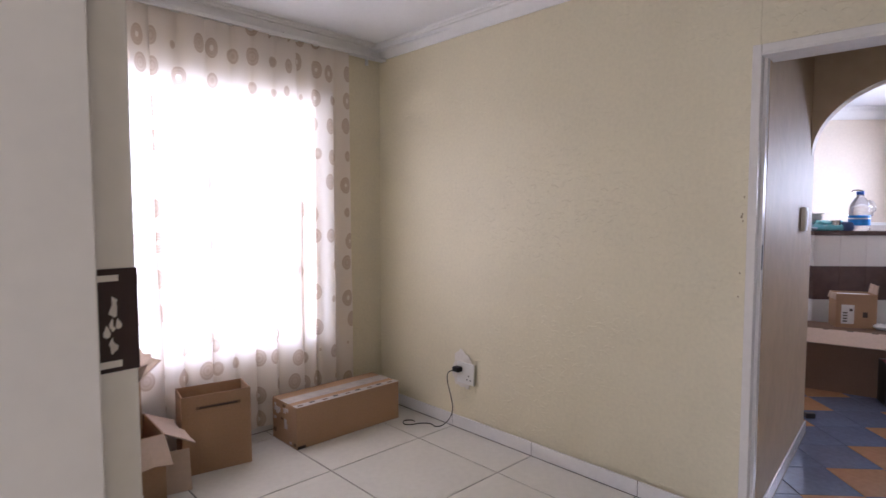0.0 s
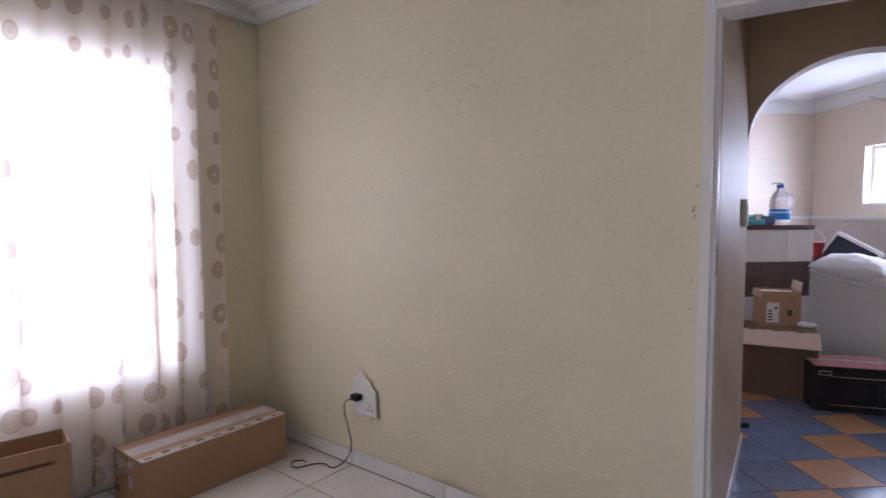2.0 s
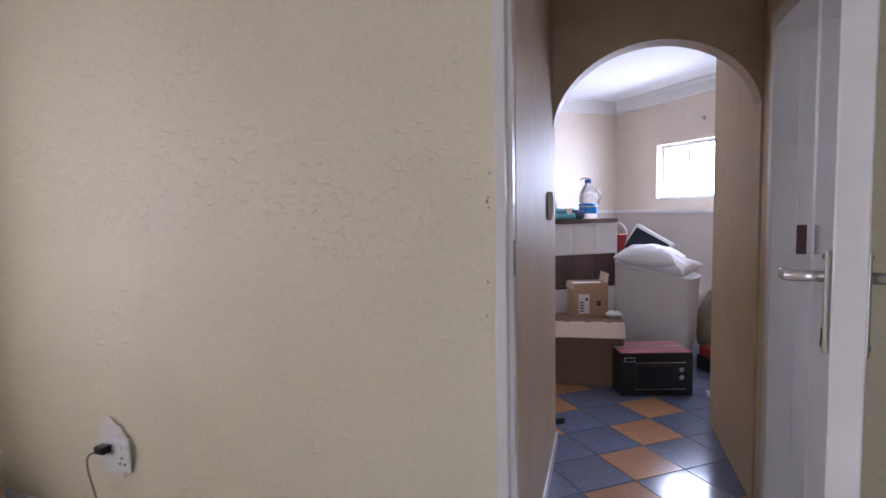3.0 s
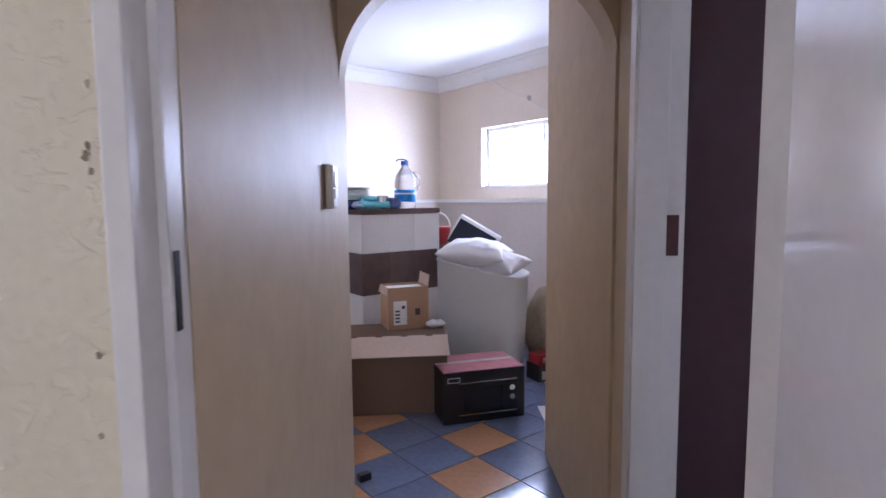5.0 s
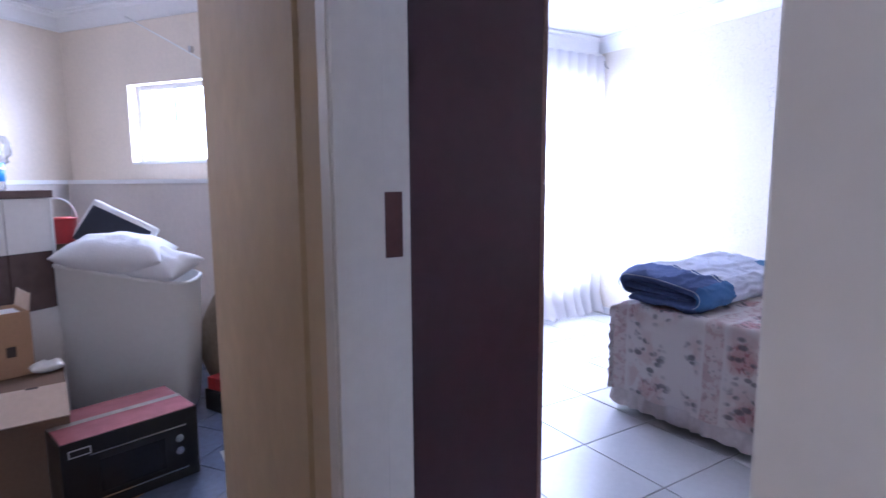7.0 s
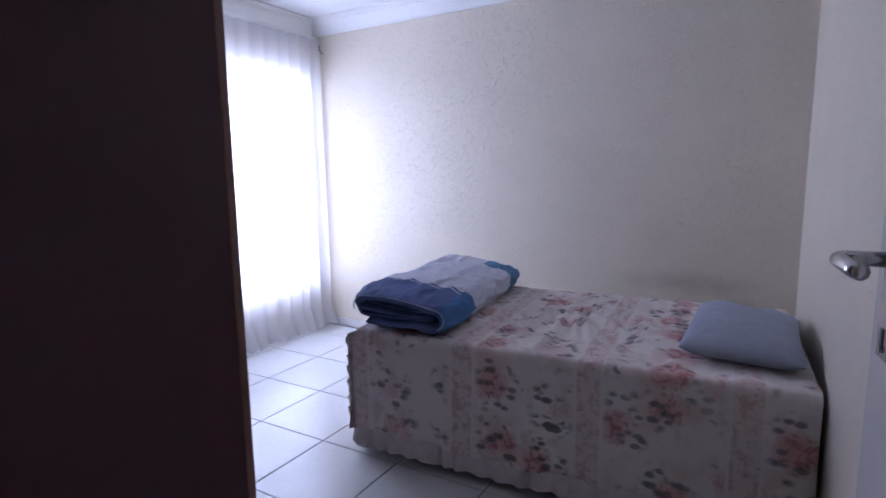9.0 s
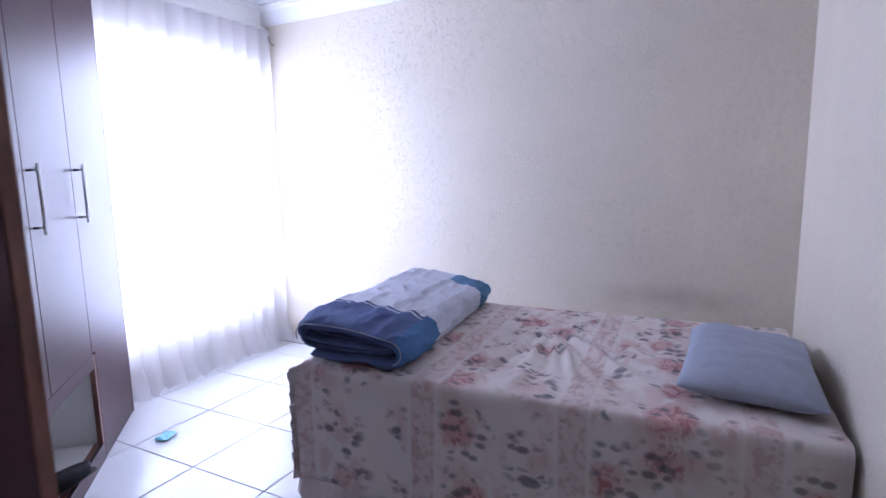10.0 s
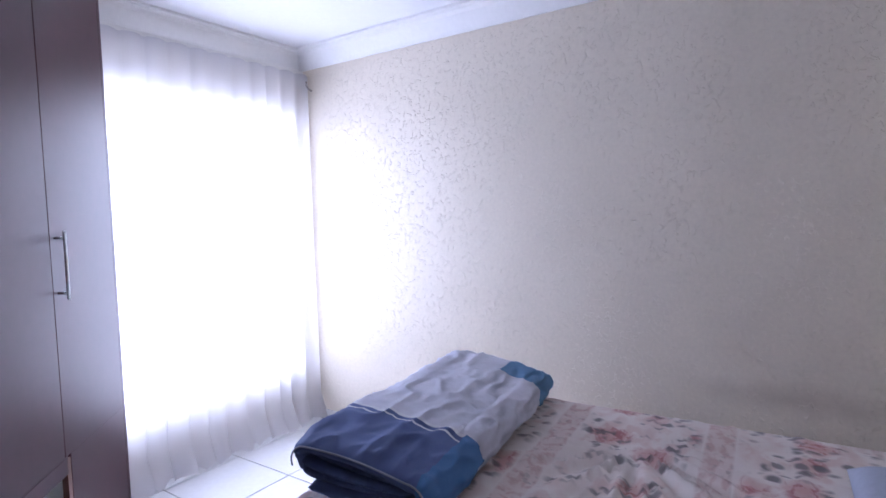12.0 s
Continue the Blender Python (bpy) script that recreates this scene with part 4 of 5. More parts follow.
carton("open_carton", A0 @ pose(0.50, -2.13, 0, 0, 0, 88), 0.46, 0.36, 0.34, "battered open brown carton with bent flaps under another", flaps=(("f", 128, 0.17), ("r", 118, 0.16), ("b", 60, 0.15)))
carton("open_carton", A0 @ pose(0.42, -2.14, 0.342, 0, 0, 91), 0.40, 0.30, 0.24, "open brown carton stacked on another, full of wrapping", flaps=(("f", 52, 0.17), ("b", 30, 0.16), ("r", 48, 0.13)))
bag = thing("plastic_bag", A0 @ pose(0.30, -1.92, 0.545, 0, 0, 20), "crumpled clear plastic bag spilling out of a carton", "plastic bag")
part("film", soft_slab(0.36, 0.24, 0.11, 5.0, 0.045, 3.0, 34, 26, 0.03, 14.0), M_BAG, bag, "", True)
dark = thing("folded_cloth", A0 @ pose(0.24, -1.95, 0.47, 0, 0, 5), "dark cloth bundle inside the open carton", "cloth")
part("bundle", soft_slab(0.30, 0.20, 0.13, 8.0, 0.03, 3.0, 24, 18), M_INK, dark, "", True)
scrap = thing("plastic_bag", A0 @ pose(0.56, -1.93, 0.0, 0, 0, 60), "torn white polythene wrapping lying beside cartons", "plastic bag")
part("film", soft_slab(0.26, 0.22, 0.16, 11.0, 0.06, 2.5, 30, 24, 0.0, 12.0), M_BAG, scrap, "", True)
loose = thing("cardboard_sheet", A0 @ pose(0.42, -1.70, 0.0, -24, 0, 78), "loose torn cardboard flap leaning on cartons", "cardboard")
bm = bmesh.new()
add_box(bm, (0.0, -0.003, 0.0), (0.17, 0.003, 0.20), 0.001)
part("board", bm, M_CARD_PALE, loose)

socket = thing("wall_socket", A0 @ pose(0.805, -0.001, 0.30), "white double wall socket plate with a black plug", "socket")
bm = bmesh.new()
add_box(bm, (0, -0.010, 0), (0.145, -0.0005, 0.135), 0.003)
part("plate", bm, M_WHITE, socket)
bm = bmesh.new()
rim = []
for k in range(40):
    a = k * math.tau / 40
    reach = 1.0 + 0.30 * noise.noise(Vector((2.2 * math.cos(a), 2.2 * math.sin(a), 3.7))) + 0.10 * noise.noise(Vector((7 * math.cos(a), 7 * math.sin(a), 1.2)))
    rim.append((0.036 + 0.088 * reach * math.cos(a), 0.085 + 0.125 * reach * math.sin(a)))
front, back = [[bm.verts.new((a, y, b)) for a, b in rim] for y in (-0.0028, -0.0005)]
bm.faces.new(front)
bm.faces.new(list(reversed(back)))
for k in range(40):
    bm.faces.new((front[k], back[k], back[(k + 1) % 40], front[(k + 1) % 40]))
bmesh.ops.recalc_face_normals(bm, faces=bm.faces[:])
part("filler_patch", bm, M_FILLER, socket, "rough pale filler smeared round the plate")
for x in (0.085, 0.115):
    bm = boxes(((x, -0.0125, 0.092), (x + 0.018, -0.0095, 0.115)), bevel=0.001)
    part("switch", bm, M_WHITE, socket)
for x, z in ((0.088, 0.03), (0.116, 0.03), (0.102, 0.055)):
    bm = bmesh.new()
    bmesh.ops.create_cone(bm, cap_ends=True, segments=12, radius1=0.0045, radius2=0.0045, depth=0.002, matrix=Matrix.Translation((x, -0.0105, z)) @ Matrix.Rotation(math.pi / 2, 4, "X"))
    part("pin_hole", bm, M_BLACK, socket)
bm = bmesh.new()
add_box(bm, (-0.002, -0.056, 0.075), (0.052, -0.0105, 0.108), 0.008)
plug = tagged(part("plug", bm, M_BLACK), "black moulded plug in the wall socket", "plug")
plug.matrix_basis = A0 @ pose(0.805, -0.001, 0.30)
pts = [(0.848, -0.05, 0.385), (0.80, -0.055, 0.36), (0.79, -0.052, 0.30), (0.815, -0.05, 0.22), (0.835, -0.05, 0.14), (0.82, -0.06, 0.07), (0.78, -0.085, 0.02), (0.74, -0.11, 0.006), (0.68, -0.10, 0.005), (0.63, -0.14, 0.005), (0.60, -0.21, 0.005), (0.56, -0.225, 0.005), (0.52, -0.19, 0.005), (0.545, -0.15, 0.005), (0.585, -0.15, 0.006)]
fine = []
for i in range(len(pts) - 1):
    a, b, c, d = (Vector(pts[min(max(i + k, 0), len(pts) - 1)]) for k in (-1, 0, 1, 2))
    for k in range(6):
        t = k / 6
        fine.append(0.5 * (2 * b + (c - a) * t + (2 * a - 5 * b + 4 * c - d) * t * t + (3 * b - a - 3 * c + d) * t ** 3))
bm = bmesh.new()
add_tube(bm, fine, 0.0032, 6)
cable = tagged(part("cable", bm, M_BLACK, None, "", True), "thin black charger cable trailing onto the floor", "cable")
cable.matrix_basis = A0 @ pose(-0.03, 0, 0)

# ---- the passage ----
M_BEIGE_PLASTIC = material("yellowed_plastic", (0.62, 0.55, 0.42), 0.4, vary=0.1)
sw = thing("light_switch", pose(-0.12, 3.945, 1.275, 0, 0, 90), "white rocker light switch on the passage wall", "light switch")
bm = boxes(((0.0, -0.020, 0.0), (0.078, -0.0005, 0.135)), bevel=0.004)
part("box", bm, M_BEIGE_PLASTIC, sw, "yellowed surface box")
bm = boxes(((0.004, -0.025, 0.004), (0.074, -0.0195, 0.131)), bevel=0.002)
part("plate", bm, M_WHITE, sw)
for z, h in ((0.03, 0.032), (0.066, 0.048)):
    bm = boxes(((0.015, -0.0285, z), (0.063, -0.024, z + h)), bevel=0.002)
    part("rocker", bm, M_WHITE, sw)
bm = bmesh.new()
add_box(bm, (-0.03, -0.02, 0), (0.03, 0.02, 0.035), 0.004)
stopper = tagged(part("door_stop", bm, M_BLACK), "small dark block lying on the floor tiles", "door stop")
stopper.matrix_basis = pose(-0.13, 4.72, 0.0005, 0, 0, 35)

# ---- the kitchen ----
kq = math.degrees(math.atan2(0.6, 0.8))
counter = thing("tiled_counter", pose(-0.275, 5.89, 0, 0, 0, kq), "brick counter clad in white and brown tiles", "counter")
CW, CD = 0.63, 0.62
bm = boxes(((0.008, 0.008, 0.0), (CW - 0.008, CD, 1.198)))
part("core", bm, M_GROUT, counter)
rows = [(0.02, 0.09, 0), (0.09, 0.37, 1), (0.37, 0.655, 0), (0.655, 0.937, 1), (0.937, 1.198, 0)]
for z0, z1, dark_row in rows:
    mat = M_GLAZE_BROWN if dark_row else M_GLAZE_WHITE
    for k in range(3):
        w = CW / 3
        bm = bmesh.new()
        add_box(bm, (k * w + 0.0012, 0.0, z0 + 0.0012), ((k + 1) * w - 0.0012, 0.0078, z1 - 0.0012), 0.0015)
        part("tile", bm, mat, counter)
        bm = bmesh.new()
        add_box(bm, (0.0, 0.009 + k * 0.203, z0 + 0.0012), (0.0078, 0.009 + (k + 1) * 0.203 - 0.002, z1 - 0.0012), 0.0015)
        part("tile", bm, mat, counter)
bm = boxes(((CW - 0.006, -0.003, 0.0), (CW + 0.012, 0.02, 1.199)), bevel=0.003)
part("corner_trim", bm, M_GLAZE_WHITE, counter)
bm = boxes(((-0.012, -0.012, 1.2), (CW + 0.015, CD + 0.01, 1.235)), bevel=0.005)
part("top", bm, M_GLAZE_BROWN, counter, "dark glazed counter top")


def lathe(profile, seg=28):
    bm = bmesh.new()
    rings = [[bm.verts.new((r * math.cos(k * math.tau / seg), r * math.sin(k * math.tau / seg), z)) for k in range(seg)] for r, z in profile]
    for a, b in zip(rings, rings[1:]):
        for k in range(seg):
            bm.faces.new((a[k], a[(k + 1) % seg], b[(k + 1) % seg], b[k]))
    bm.faces.new(rings[0])
    bm.faces.new(rings[-1])
    return bm


bottle = thing("water_bottle", pose(0.0, 6.20, 1.2352), "large clear plastic bottle with blue label on counter", "bottle")
part("body", lathe([(0.066, 0.0), (0.076, 0.01), (0.076, 0.07), (0.072, 0.10), (0.076, 0.13), (0.075, 0.185), (0.066, 0.225), (0.046, 0.262), (0.026, 0.288), (0.024, 0.305)]), M_PET, bottle, "", True)
part("label", lathe([(0.0772, 0.046), (0.0780, 0.050), (0.0780, 0.126), (0.0772, 0.130)]), material("blue_bottle_label", (0.02, 0.28, 0.80), 0.3, vary=0.25), bottle, "bright blue wrap label", True)
part("label_stripe", lathe([(0.0782, 0.098), (0.0788, 0.100), (0.0788, 0.106), (0.0782, 0.108)]), M_WHITE, bottle, "", True)
part("cap", lathe([(0.027, 0.305), (0.028, 0.31), (0.028, 0.328), (0.025, 0.333)]), material("blue_cap", (0.03, 0.12, 0.5), 0.35), bottle, "blue screw cap", True)
bm = bmesh.new()
add_tube(bm, [(0.02, 0, 0.334), (-0.01, 0, 0.345), (-0.05, 0, 0.343), (-0.06, 0, 0.33)], 0.004, 8)
part("carry_loop", bm, M_BLACK, bottle, "", True)
bm = bmesh.new()
add_tube(bm, [(0.055, 0.01, 0.245), (0.082, 0.012, 0.238), (0.094, 0.012, 0.215), (0.094, 0.012, 0.165), (0.084, 0.010, 0.140), (0.070, 0.008, 0.132)], 0.014, 10)
part("grip", bm, M_PET, bottle, "moulded clear grip", True)
rnd = random.Random(9)
for dx, dy, z, w, d, h, mt, lb in ((-0.22, 6.06, 0.0, 0.25, 0.17, 0.05, M_TEAL, "crumpled teal plastic packet lying on the counter"), (-0.40, 6.10, 0.0, 0.30, 0.20, 0.06, M_NAVY, "dark blue folded packet under a pile of magazines"), (-0.21, 6.09, 0.048, 0.22, 0.13, 0.03, M_TEAL, "small teal packet on top of another packet")):
    mg = thing("packet", pose(dx, dy, 1.2355 + z, 0, 0, 30 + rnd.uniform(-10, 10)), lb, "packet", "pile on the counter")
    part("sleeve", soft_slab(w, d, h, 20.0 + 9 * dx, 0.020, 9.0, 26, 20, 0.0, 22.0), mt, mg, "", True)
film = thing("plastic_bag", pose(-0.27, 6.00, 1.2355, 0, 0, 40), "crumpled pale blue plastic film beside the packets", "plastic bag")
part("film", soft_slab(0.15, 0.10, 0.045, 27.0, 0.03, 3.0, 22, 18, 0.0, 26.0), material("pale_blue_film", (0.52, 0.62, 0.78), 0.3, vary=0.2), film, "", True)
z = 1.2975
for k in range(9):
    h = (0.012, 0.007, 0.014, 0.008, 0.012, 0.007, 0.010, 0.006, 0.009)[k]
    mg = thing("magazine", pose(-0.42 + rnd.uniform(-0.02, 0.02), 6.11, z, 0, 0, 34 + rnd.uniform(-9, 9)), "thin glossy magazine in a pile on packets", "magazine", "magazines on the counter")
    part("page_block", boxes(((-0.145, -0.10, 0.0), (0.145, 0.10, h - 0.0012)), bevel=0.001), M_PAPER, mg)
    part("cover", boxes(((-0.148, -0.103, h - 0.0012), (0.148, 0.103, h - 0.0002))), (M_TEAL, M_PAPER, M_CARD_PALE, M_PAPER, M_BLUE, M_PAPER, M_INK, M_PAPER, M_PAPER)[k], mg)
    z += h
tin = thing("food_tin", pose(-0.15, 6.055, 1.2355), "small grey metal tin beside packets", "tin")
part("body", lathe([(0.036, 0), (0.037, 0.004), (0.036, 0.008), (0.036, 0.082), (0.037, 0.086), (0.035, 0.09)]), M_STEEL, tin, "", True)
sm = thing("packet", pose(-0.09, 6.10, 1.2355, 0, 0, 38), "small blue packet leaning beside a tin", "packet", "pile on the counter")
part("sleeve", soft_slab(0.09, 0.12, 0.075, 31.0, 0.006, 8.0, 12, 12), M_NAVY, sm, "", True)

big = carton("large_carton", pose(-0.40, 5.46, 0, 0, 0, 5), 0.68, 0.34, 0.485, "large dull brown carton with one flap folded outward", M_CARD_DARK, lid=True)
bm = bmesh.new()
add_box(bm, (0.0, -0.0035, -0.165), (0.68, 0.0035, 0.0), 0.001)
fl = part("flap", bm, M_CARD_PALE, big, "pale flap sticking out over the front")
fl.matrix_basis = pose(0, -0.003, 0.484, -58)
for k in range(4):
    bm = bmesh.new()
    add_box(bm, (0.10 + 0.15 * k, -0.0052, -0.008), (0.14 + 0.15 * k, -0.0036, -0.002))
    nick = part("staple_mark", bm, M_INK, fl)
box_k = carton("open_carton", pose(-0.085, 5.62, 0.487, 0, 0, 19), 0.265, 0.20, 0.265, "small open brown carton with a white label", flaps=(("r", 10, 0.075), ("l", 168, 0.05)))
patch("label", box_k, pose(0.035, -0.0002, 0.03), 0.085, 0.15, M_PAPER)
for k in range(4):
    patch("label_print", box_k, pose(0.045, -0.002, 0.045 + 0.022 * k), 0.03, 0.011, M_INK, 0.0008)
patch("label_print", box_k, pose(0.088, -0.002, 0.13), 0.02, 0.02, M_INK, 0.0008)
patch("stamp", box_k, pose(0.175, -0.0002, 0.085), 0.032, 0.042, M_INK)
bm = bmesh.new()
add_box(bm, (0.012, 0.02, 0.24), (0.25, 0.18, 0.252))
part("lining", bm, M_PAPER, box_k, "white foam lining")

foam = thing("paper_scrap", pose(0.205, 5.70, 0.487, 0, 0, 15), "crumpled white paper scrap on the large carton", "paper")
part("sheet", soft_slab(0.12, 0.09, 0.05, 83.0, 0.03, 2.2, 18, 14, 0.0, 20.0), M_PAPER, foam, "", True)
oven = thing("oven_carton", pose(0.250, 5.315, 0, 0, 0, 15.5), "black printed oven carton with a glossy pink top", "cardboard box")
OW, OD, OH = 0.505, 0.35, 0.305
bm = boxes(((0, 0, 0), (OW, OD, OH)), bevel=0.004)
part("body", bm, M_BLACK, oven)
for lo, hi in (((0.004, 0.004, OH), (OW - 0.004, OD * 0.49, OH + 0.004)), ((0.004, OD * 0.5, OH), (OW - 0.004, OD - 0.004, OH + 0.003))):
    part("top_flap", boxes((lo, hi), bevel=0.001), M_PINK, oven, "glossy pink top flap")
bm = boxes(((0.0, OD * 0.46, OH + 0.0045), (OW, OD * 0.56, OH + 0.0055)))
part("tape", bm, M_TAPE, oven)
patch("printed_window", oven, pose(0.125, -0.0005, 0.075), 0.24, 0.13, material("smoked_print", (0.02, 0.021, 0.026), 0.2, vary=0.2))
for z in (0.045, 0.235):
    patch("printed_line", oven, pose(0.095, -0.0005, z), 0.36, 0.006, M_STEEL)
for z in (0.13, 0.185):
    bm = bmesh.new()
    bmesh.ops.create_cone(bm, cap_ends=True, segments=16, radius1=0.017, radius2=0.017, depth=0.002, matrix=Matrix.Translation((0.425, -0.0012, z)) @ Matrix.Rotation(math.pi / 2, 4, "X"))
    part("printed_dial", bm, M_STEEL, oven)
patch("badge", oven, pose(0.025, -0.0005, 0.245), 0.075, 0.03, M_PAPER)
patch("badge", oven, pose(0.029, -0.0022, 0.249), 0.067, 0.022, M_BLACK, 0.0006)

tub = thing("plastic_tub", pose(0.55, 6.34, 0, 0, 0, -23), "tall white plastic tub with a dark side handle", "tub")
seg = 40
levels = [(0.84, 0.0), (0.88, 0.03), (0.92, 0.14), (0.95, 0.30), (0.98, 0.55), (1.0, 0.79), (1.03, 0.80), (1.03, 0.815), (0.98, 0.815), (0.95, 0.60), (0.80, 0.18), (0.6, 0.06)]
bm = bmesh.new()
rings = []
for s, z in levels:
    ring = []
    for k in range(seg):
        a = k * math.tau / seg
        cx, cy = math.cos(a), math.sin(a)
        px = 0.34 * s * math.copysign(abs(cx) ** 0.55, cx)
        py = 0.23 * s * math.copysign(abs(cy) ** 0.55, cy)
        ring.append(bm.verts.new((px, py, z - 0.20 * px * (z > 0.3))))
    rings.append(ring)
for a, b in zip(rings, rings[1:]):
    for k in range(seg):
        bm.faces.new((a[k], a[(k + 1) % seg], b[(k + 1) % seg], b[k]))
bm.faces.new(rings[0])
bm.faces.new(rings[-1])
part("body", bm, M_WHITE, tub, "", True)
bm = bmesh.new()
add_tube(bm, [(-0.30, -0.15, 0.70), (-0.325, -0.17, 0.70), (-0.33, -0.175, 0.62), (-0.325, -0.17, 0.54), (-0.295, -0.15, 0.54)], 0.009, 8)
part("handle", bm, M_STEEL, tub, "grey bar handle", True)
pw = thing("white_pillow", pose(0.50, 6.28, 0.80, 4, 4, -18), "plump white pillow stuffed into the plastic tub", "pillow")
part("cushion", soft_slab(0.50, 0.40, 0.21, 40.0, 0.022, 2.4, pinch=0.09), M_LINEN, pw, "", True)
pw2 = thing("white_pillow", pose(0.68, 6.19, 0.765, 12, 8, -40), "smaller crumpled white pillow on top of the tub", "pillow")
part("cushion", soft_slab(0.36, 0.28, 0.17, 46.0, 0.03, 2.4, pinch=0.10), M_LINEN, pw2, "", True)
scr = thing("flat_monitor", pose(0.29, 6.46, 0.985, -14, 30, -12), "white-backed monitor lying tilted on pillows", "monitor")
bm = boxes(((0, 0.0, 0), (0.36, 0.05, 0.24)), bevel=0.012)
part("housing", bm, M_WHITE, scr)
bm = boxes(((0.015, -0.004, 0.0), (0.33, 0.001, 0.205)), bevel=0.001)
part("screen", bm, material("dark_screen", (0.02, 0.025, 0.045), 0.3, vary=0.1), scr, "dark blank screen")
red = thing("red_basket", pose(0.24, 6.50, 0.95, 0, 0, 15), "red plastic basket with pale wire handle", "basket")
part("bowl", lathe([(0.06, 0.0), (0.075, 0.01), (0.09, 0.13), (0.095, 0.135)]), M_RED, red, "", True)
bm = bmesh.new()
add_tube(bm, [(0.09 * math.cos(a), 0, 0.13 + 0.11 * math.sin(a)) for a in (math.pi * k / 12 for k in range(13))], 0.005, 6)
part("handle", bm, M_WHITE, red, "", True)
perch = thing("storage_box", pose(0.15, 6.42, 0, 0, 0, kq), "tall plain grey box behind the tub", "box")
bm = boxes(((0.05, 0.02, 0), (0.30, 0.24, 0.948)), bevel=0.006)
part("body", bm, M_CARD_DARK, perch)
sack = thing("cloth_sack", pose(1.06, 6.36, 0.0, 0, 0, 30), "beige cloth sack slumped beside the tub", "sack")
bm = soft_slab(0.30, 0.28, 0.62, 52.0, 0.04, 2.4, 26, 22)
part("bag", bm, M_BEIGE, sack, "", True)
for nm, p, s, mt, lb in (("small_carton", pose(0.93, 6.03, 0, 0, 0, 25), (0.20, 0.15, 0.12), M_BLACK, "small black carton on the kitchen floor"), ("small_carton", pose(0.94, 6.04, 0.1205, 0, 0, 30), (0.16, 0.12, 0.07), M_RED, "small red carton on a black carton")):
    sc = thing(nm, p, lb, "cardboard box")
    bm = boxes(((0, 0, 0), s), bevel=0.003)
    part("body", bm, mt, sc)
    patch("label", sc, pose(0.03, -0.0004, 0.015), s[0] * 0.5, s[2] * 0.5, M_PAPER)
p0, p1 = kp(-0.03, -0.73), kp(-0.02, -1.55)
bm = bmesh.new()
add_tube(bm, [(*p0, 2.43), (*kp(-0.025, -0.95), 2.315), (*kp(-0.022, -1.2), 2.185), (*p1, 2.0)], 0.005, 6)
tagged(part("wall_cable", bm, M_WHITE, None, "", True), "thin white cable slung across the kitchen wall", "cable")
bm = bmesh.new()
add_box(bm, (-0.012, -0.03, -0.02), (0.012, 0.0, 0.02), 0.003)
hook = tagged(part("wall_hook", bm, M_STEEL), "small metal hook on the kitchen wall", "hook")
hook.matrix_basis = pose(*kp(-0.001, -1.3), 2.16, 0, 0, kang)

# ---- the bedroom ----
curtain("curtain", pose(2.80, 6.535, 2.36), 1.62, 2.35, 13, 0.026, M_SHEER_B, "long plain white sheer curtain pooling on the floor", 0.07, 8, 0.06)
rail2 = thing("curtain_rail", pose(2.70, 6.56, 2.365), "white curtain rail above the bedroom window", "curtain rail")
bm = boxes(((0, -0.012, 0), (1.70, 0.008, 0.022)), bevel=0.003)
part("track", bm, M_WHITE, rail2)
for x in (0.5, 1.66):
    bm = boxes(((x, 0.008, -0.02), (x + 0.02, 0.0595, 0.03)))
    part("bracket", bm, M_WHITE, rail2)
tie = thing("curtain_hook", pose(4.424, 6.50, 2.26), "small curtain tie hook near the corner", "hook")
bm = bmesh.new()
add_tube(bm, [(0, 0, 0), (-0.03, 0, 0.01), (-0.045, 0.0, 0.03), (-0.035, 0.01, 0.055)], 0.006, 8)
part("hook", bm, M_STEEL, tie, "", True)

# built-in wardrobe: a straight end unit and an angled front
wq = 44.5
ward = thing("wardrobe", pose(2.358, 5.742, 0, 0, 0, wq), "built-in mauve-brown melamine wardrobe with bar handles", "wardrobe")
HT = 2.512
bm = boxes(((-0.52, 0.02, 0.52), (0.98, 0.045, HT)), ((0.45, 0.02, 0.0), (0.98, 0.045, 0.52)), ((-0.52, 0.02, 0.0), (0.45, 0.04, 0.085)))
part("carcass_front", bm, M_WOOD_EDGE, ward)
bm = boxes(((0.982, 0.0, 0.0), (1.004, 0.16, HT)))
part("side_panel", bm, M_WOOD, ward)
bm = boxes(((-0.52, 0.045, 0.07), (0.45, 0.40, 0.088)))
part("niche_floor", bm, M_WHITE, ward, "white shoe shelf")
bm = boxes(((-0.52, 0.40, 0.07), (0.45, 0.41, 0.52)), ((-0.52, 0.045, 0.52), (0.45, 0.40, 0.53)))
part("niche_back", bm, M_WHITE, ward)
bm = boxes(((0.431, 0.024, 0.089), (0.447, 0.399, 0.519)))
part("niche_side", bm, M_WHITE, ward)
bm = boxes(((0.418, 0.0, 0.085), (0.447, 0.022, 0.519)), bevel=0.001)
part("niche_divider", bm, M_WOOD_EDGE, ward, "brown divider board")
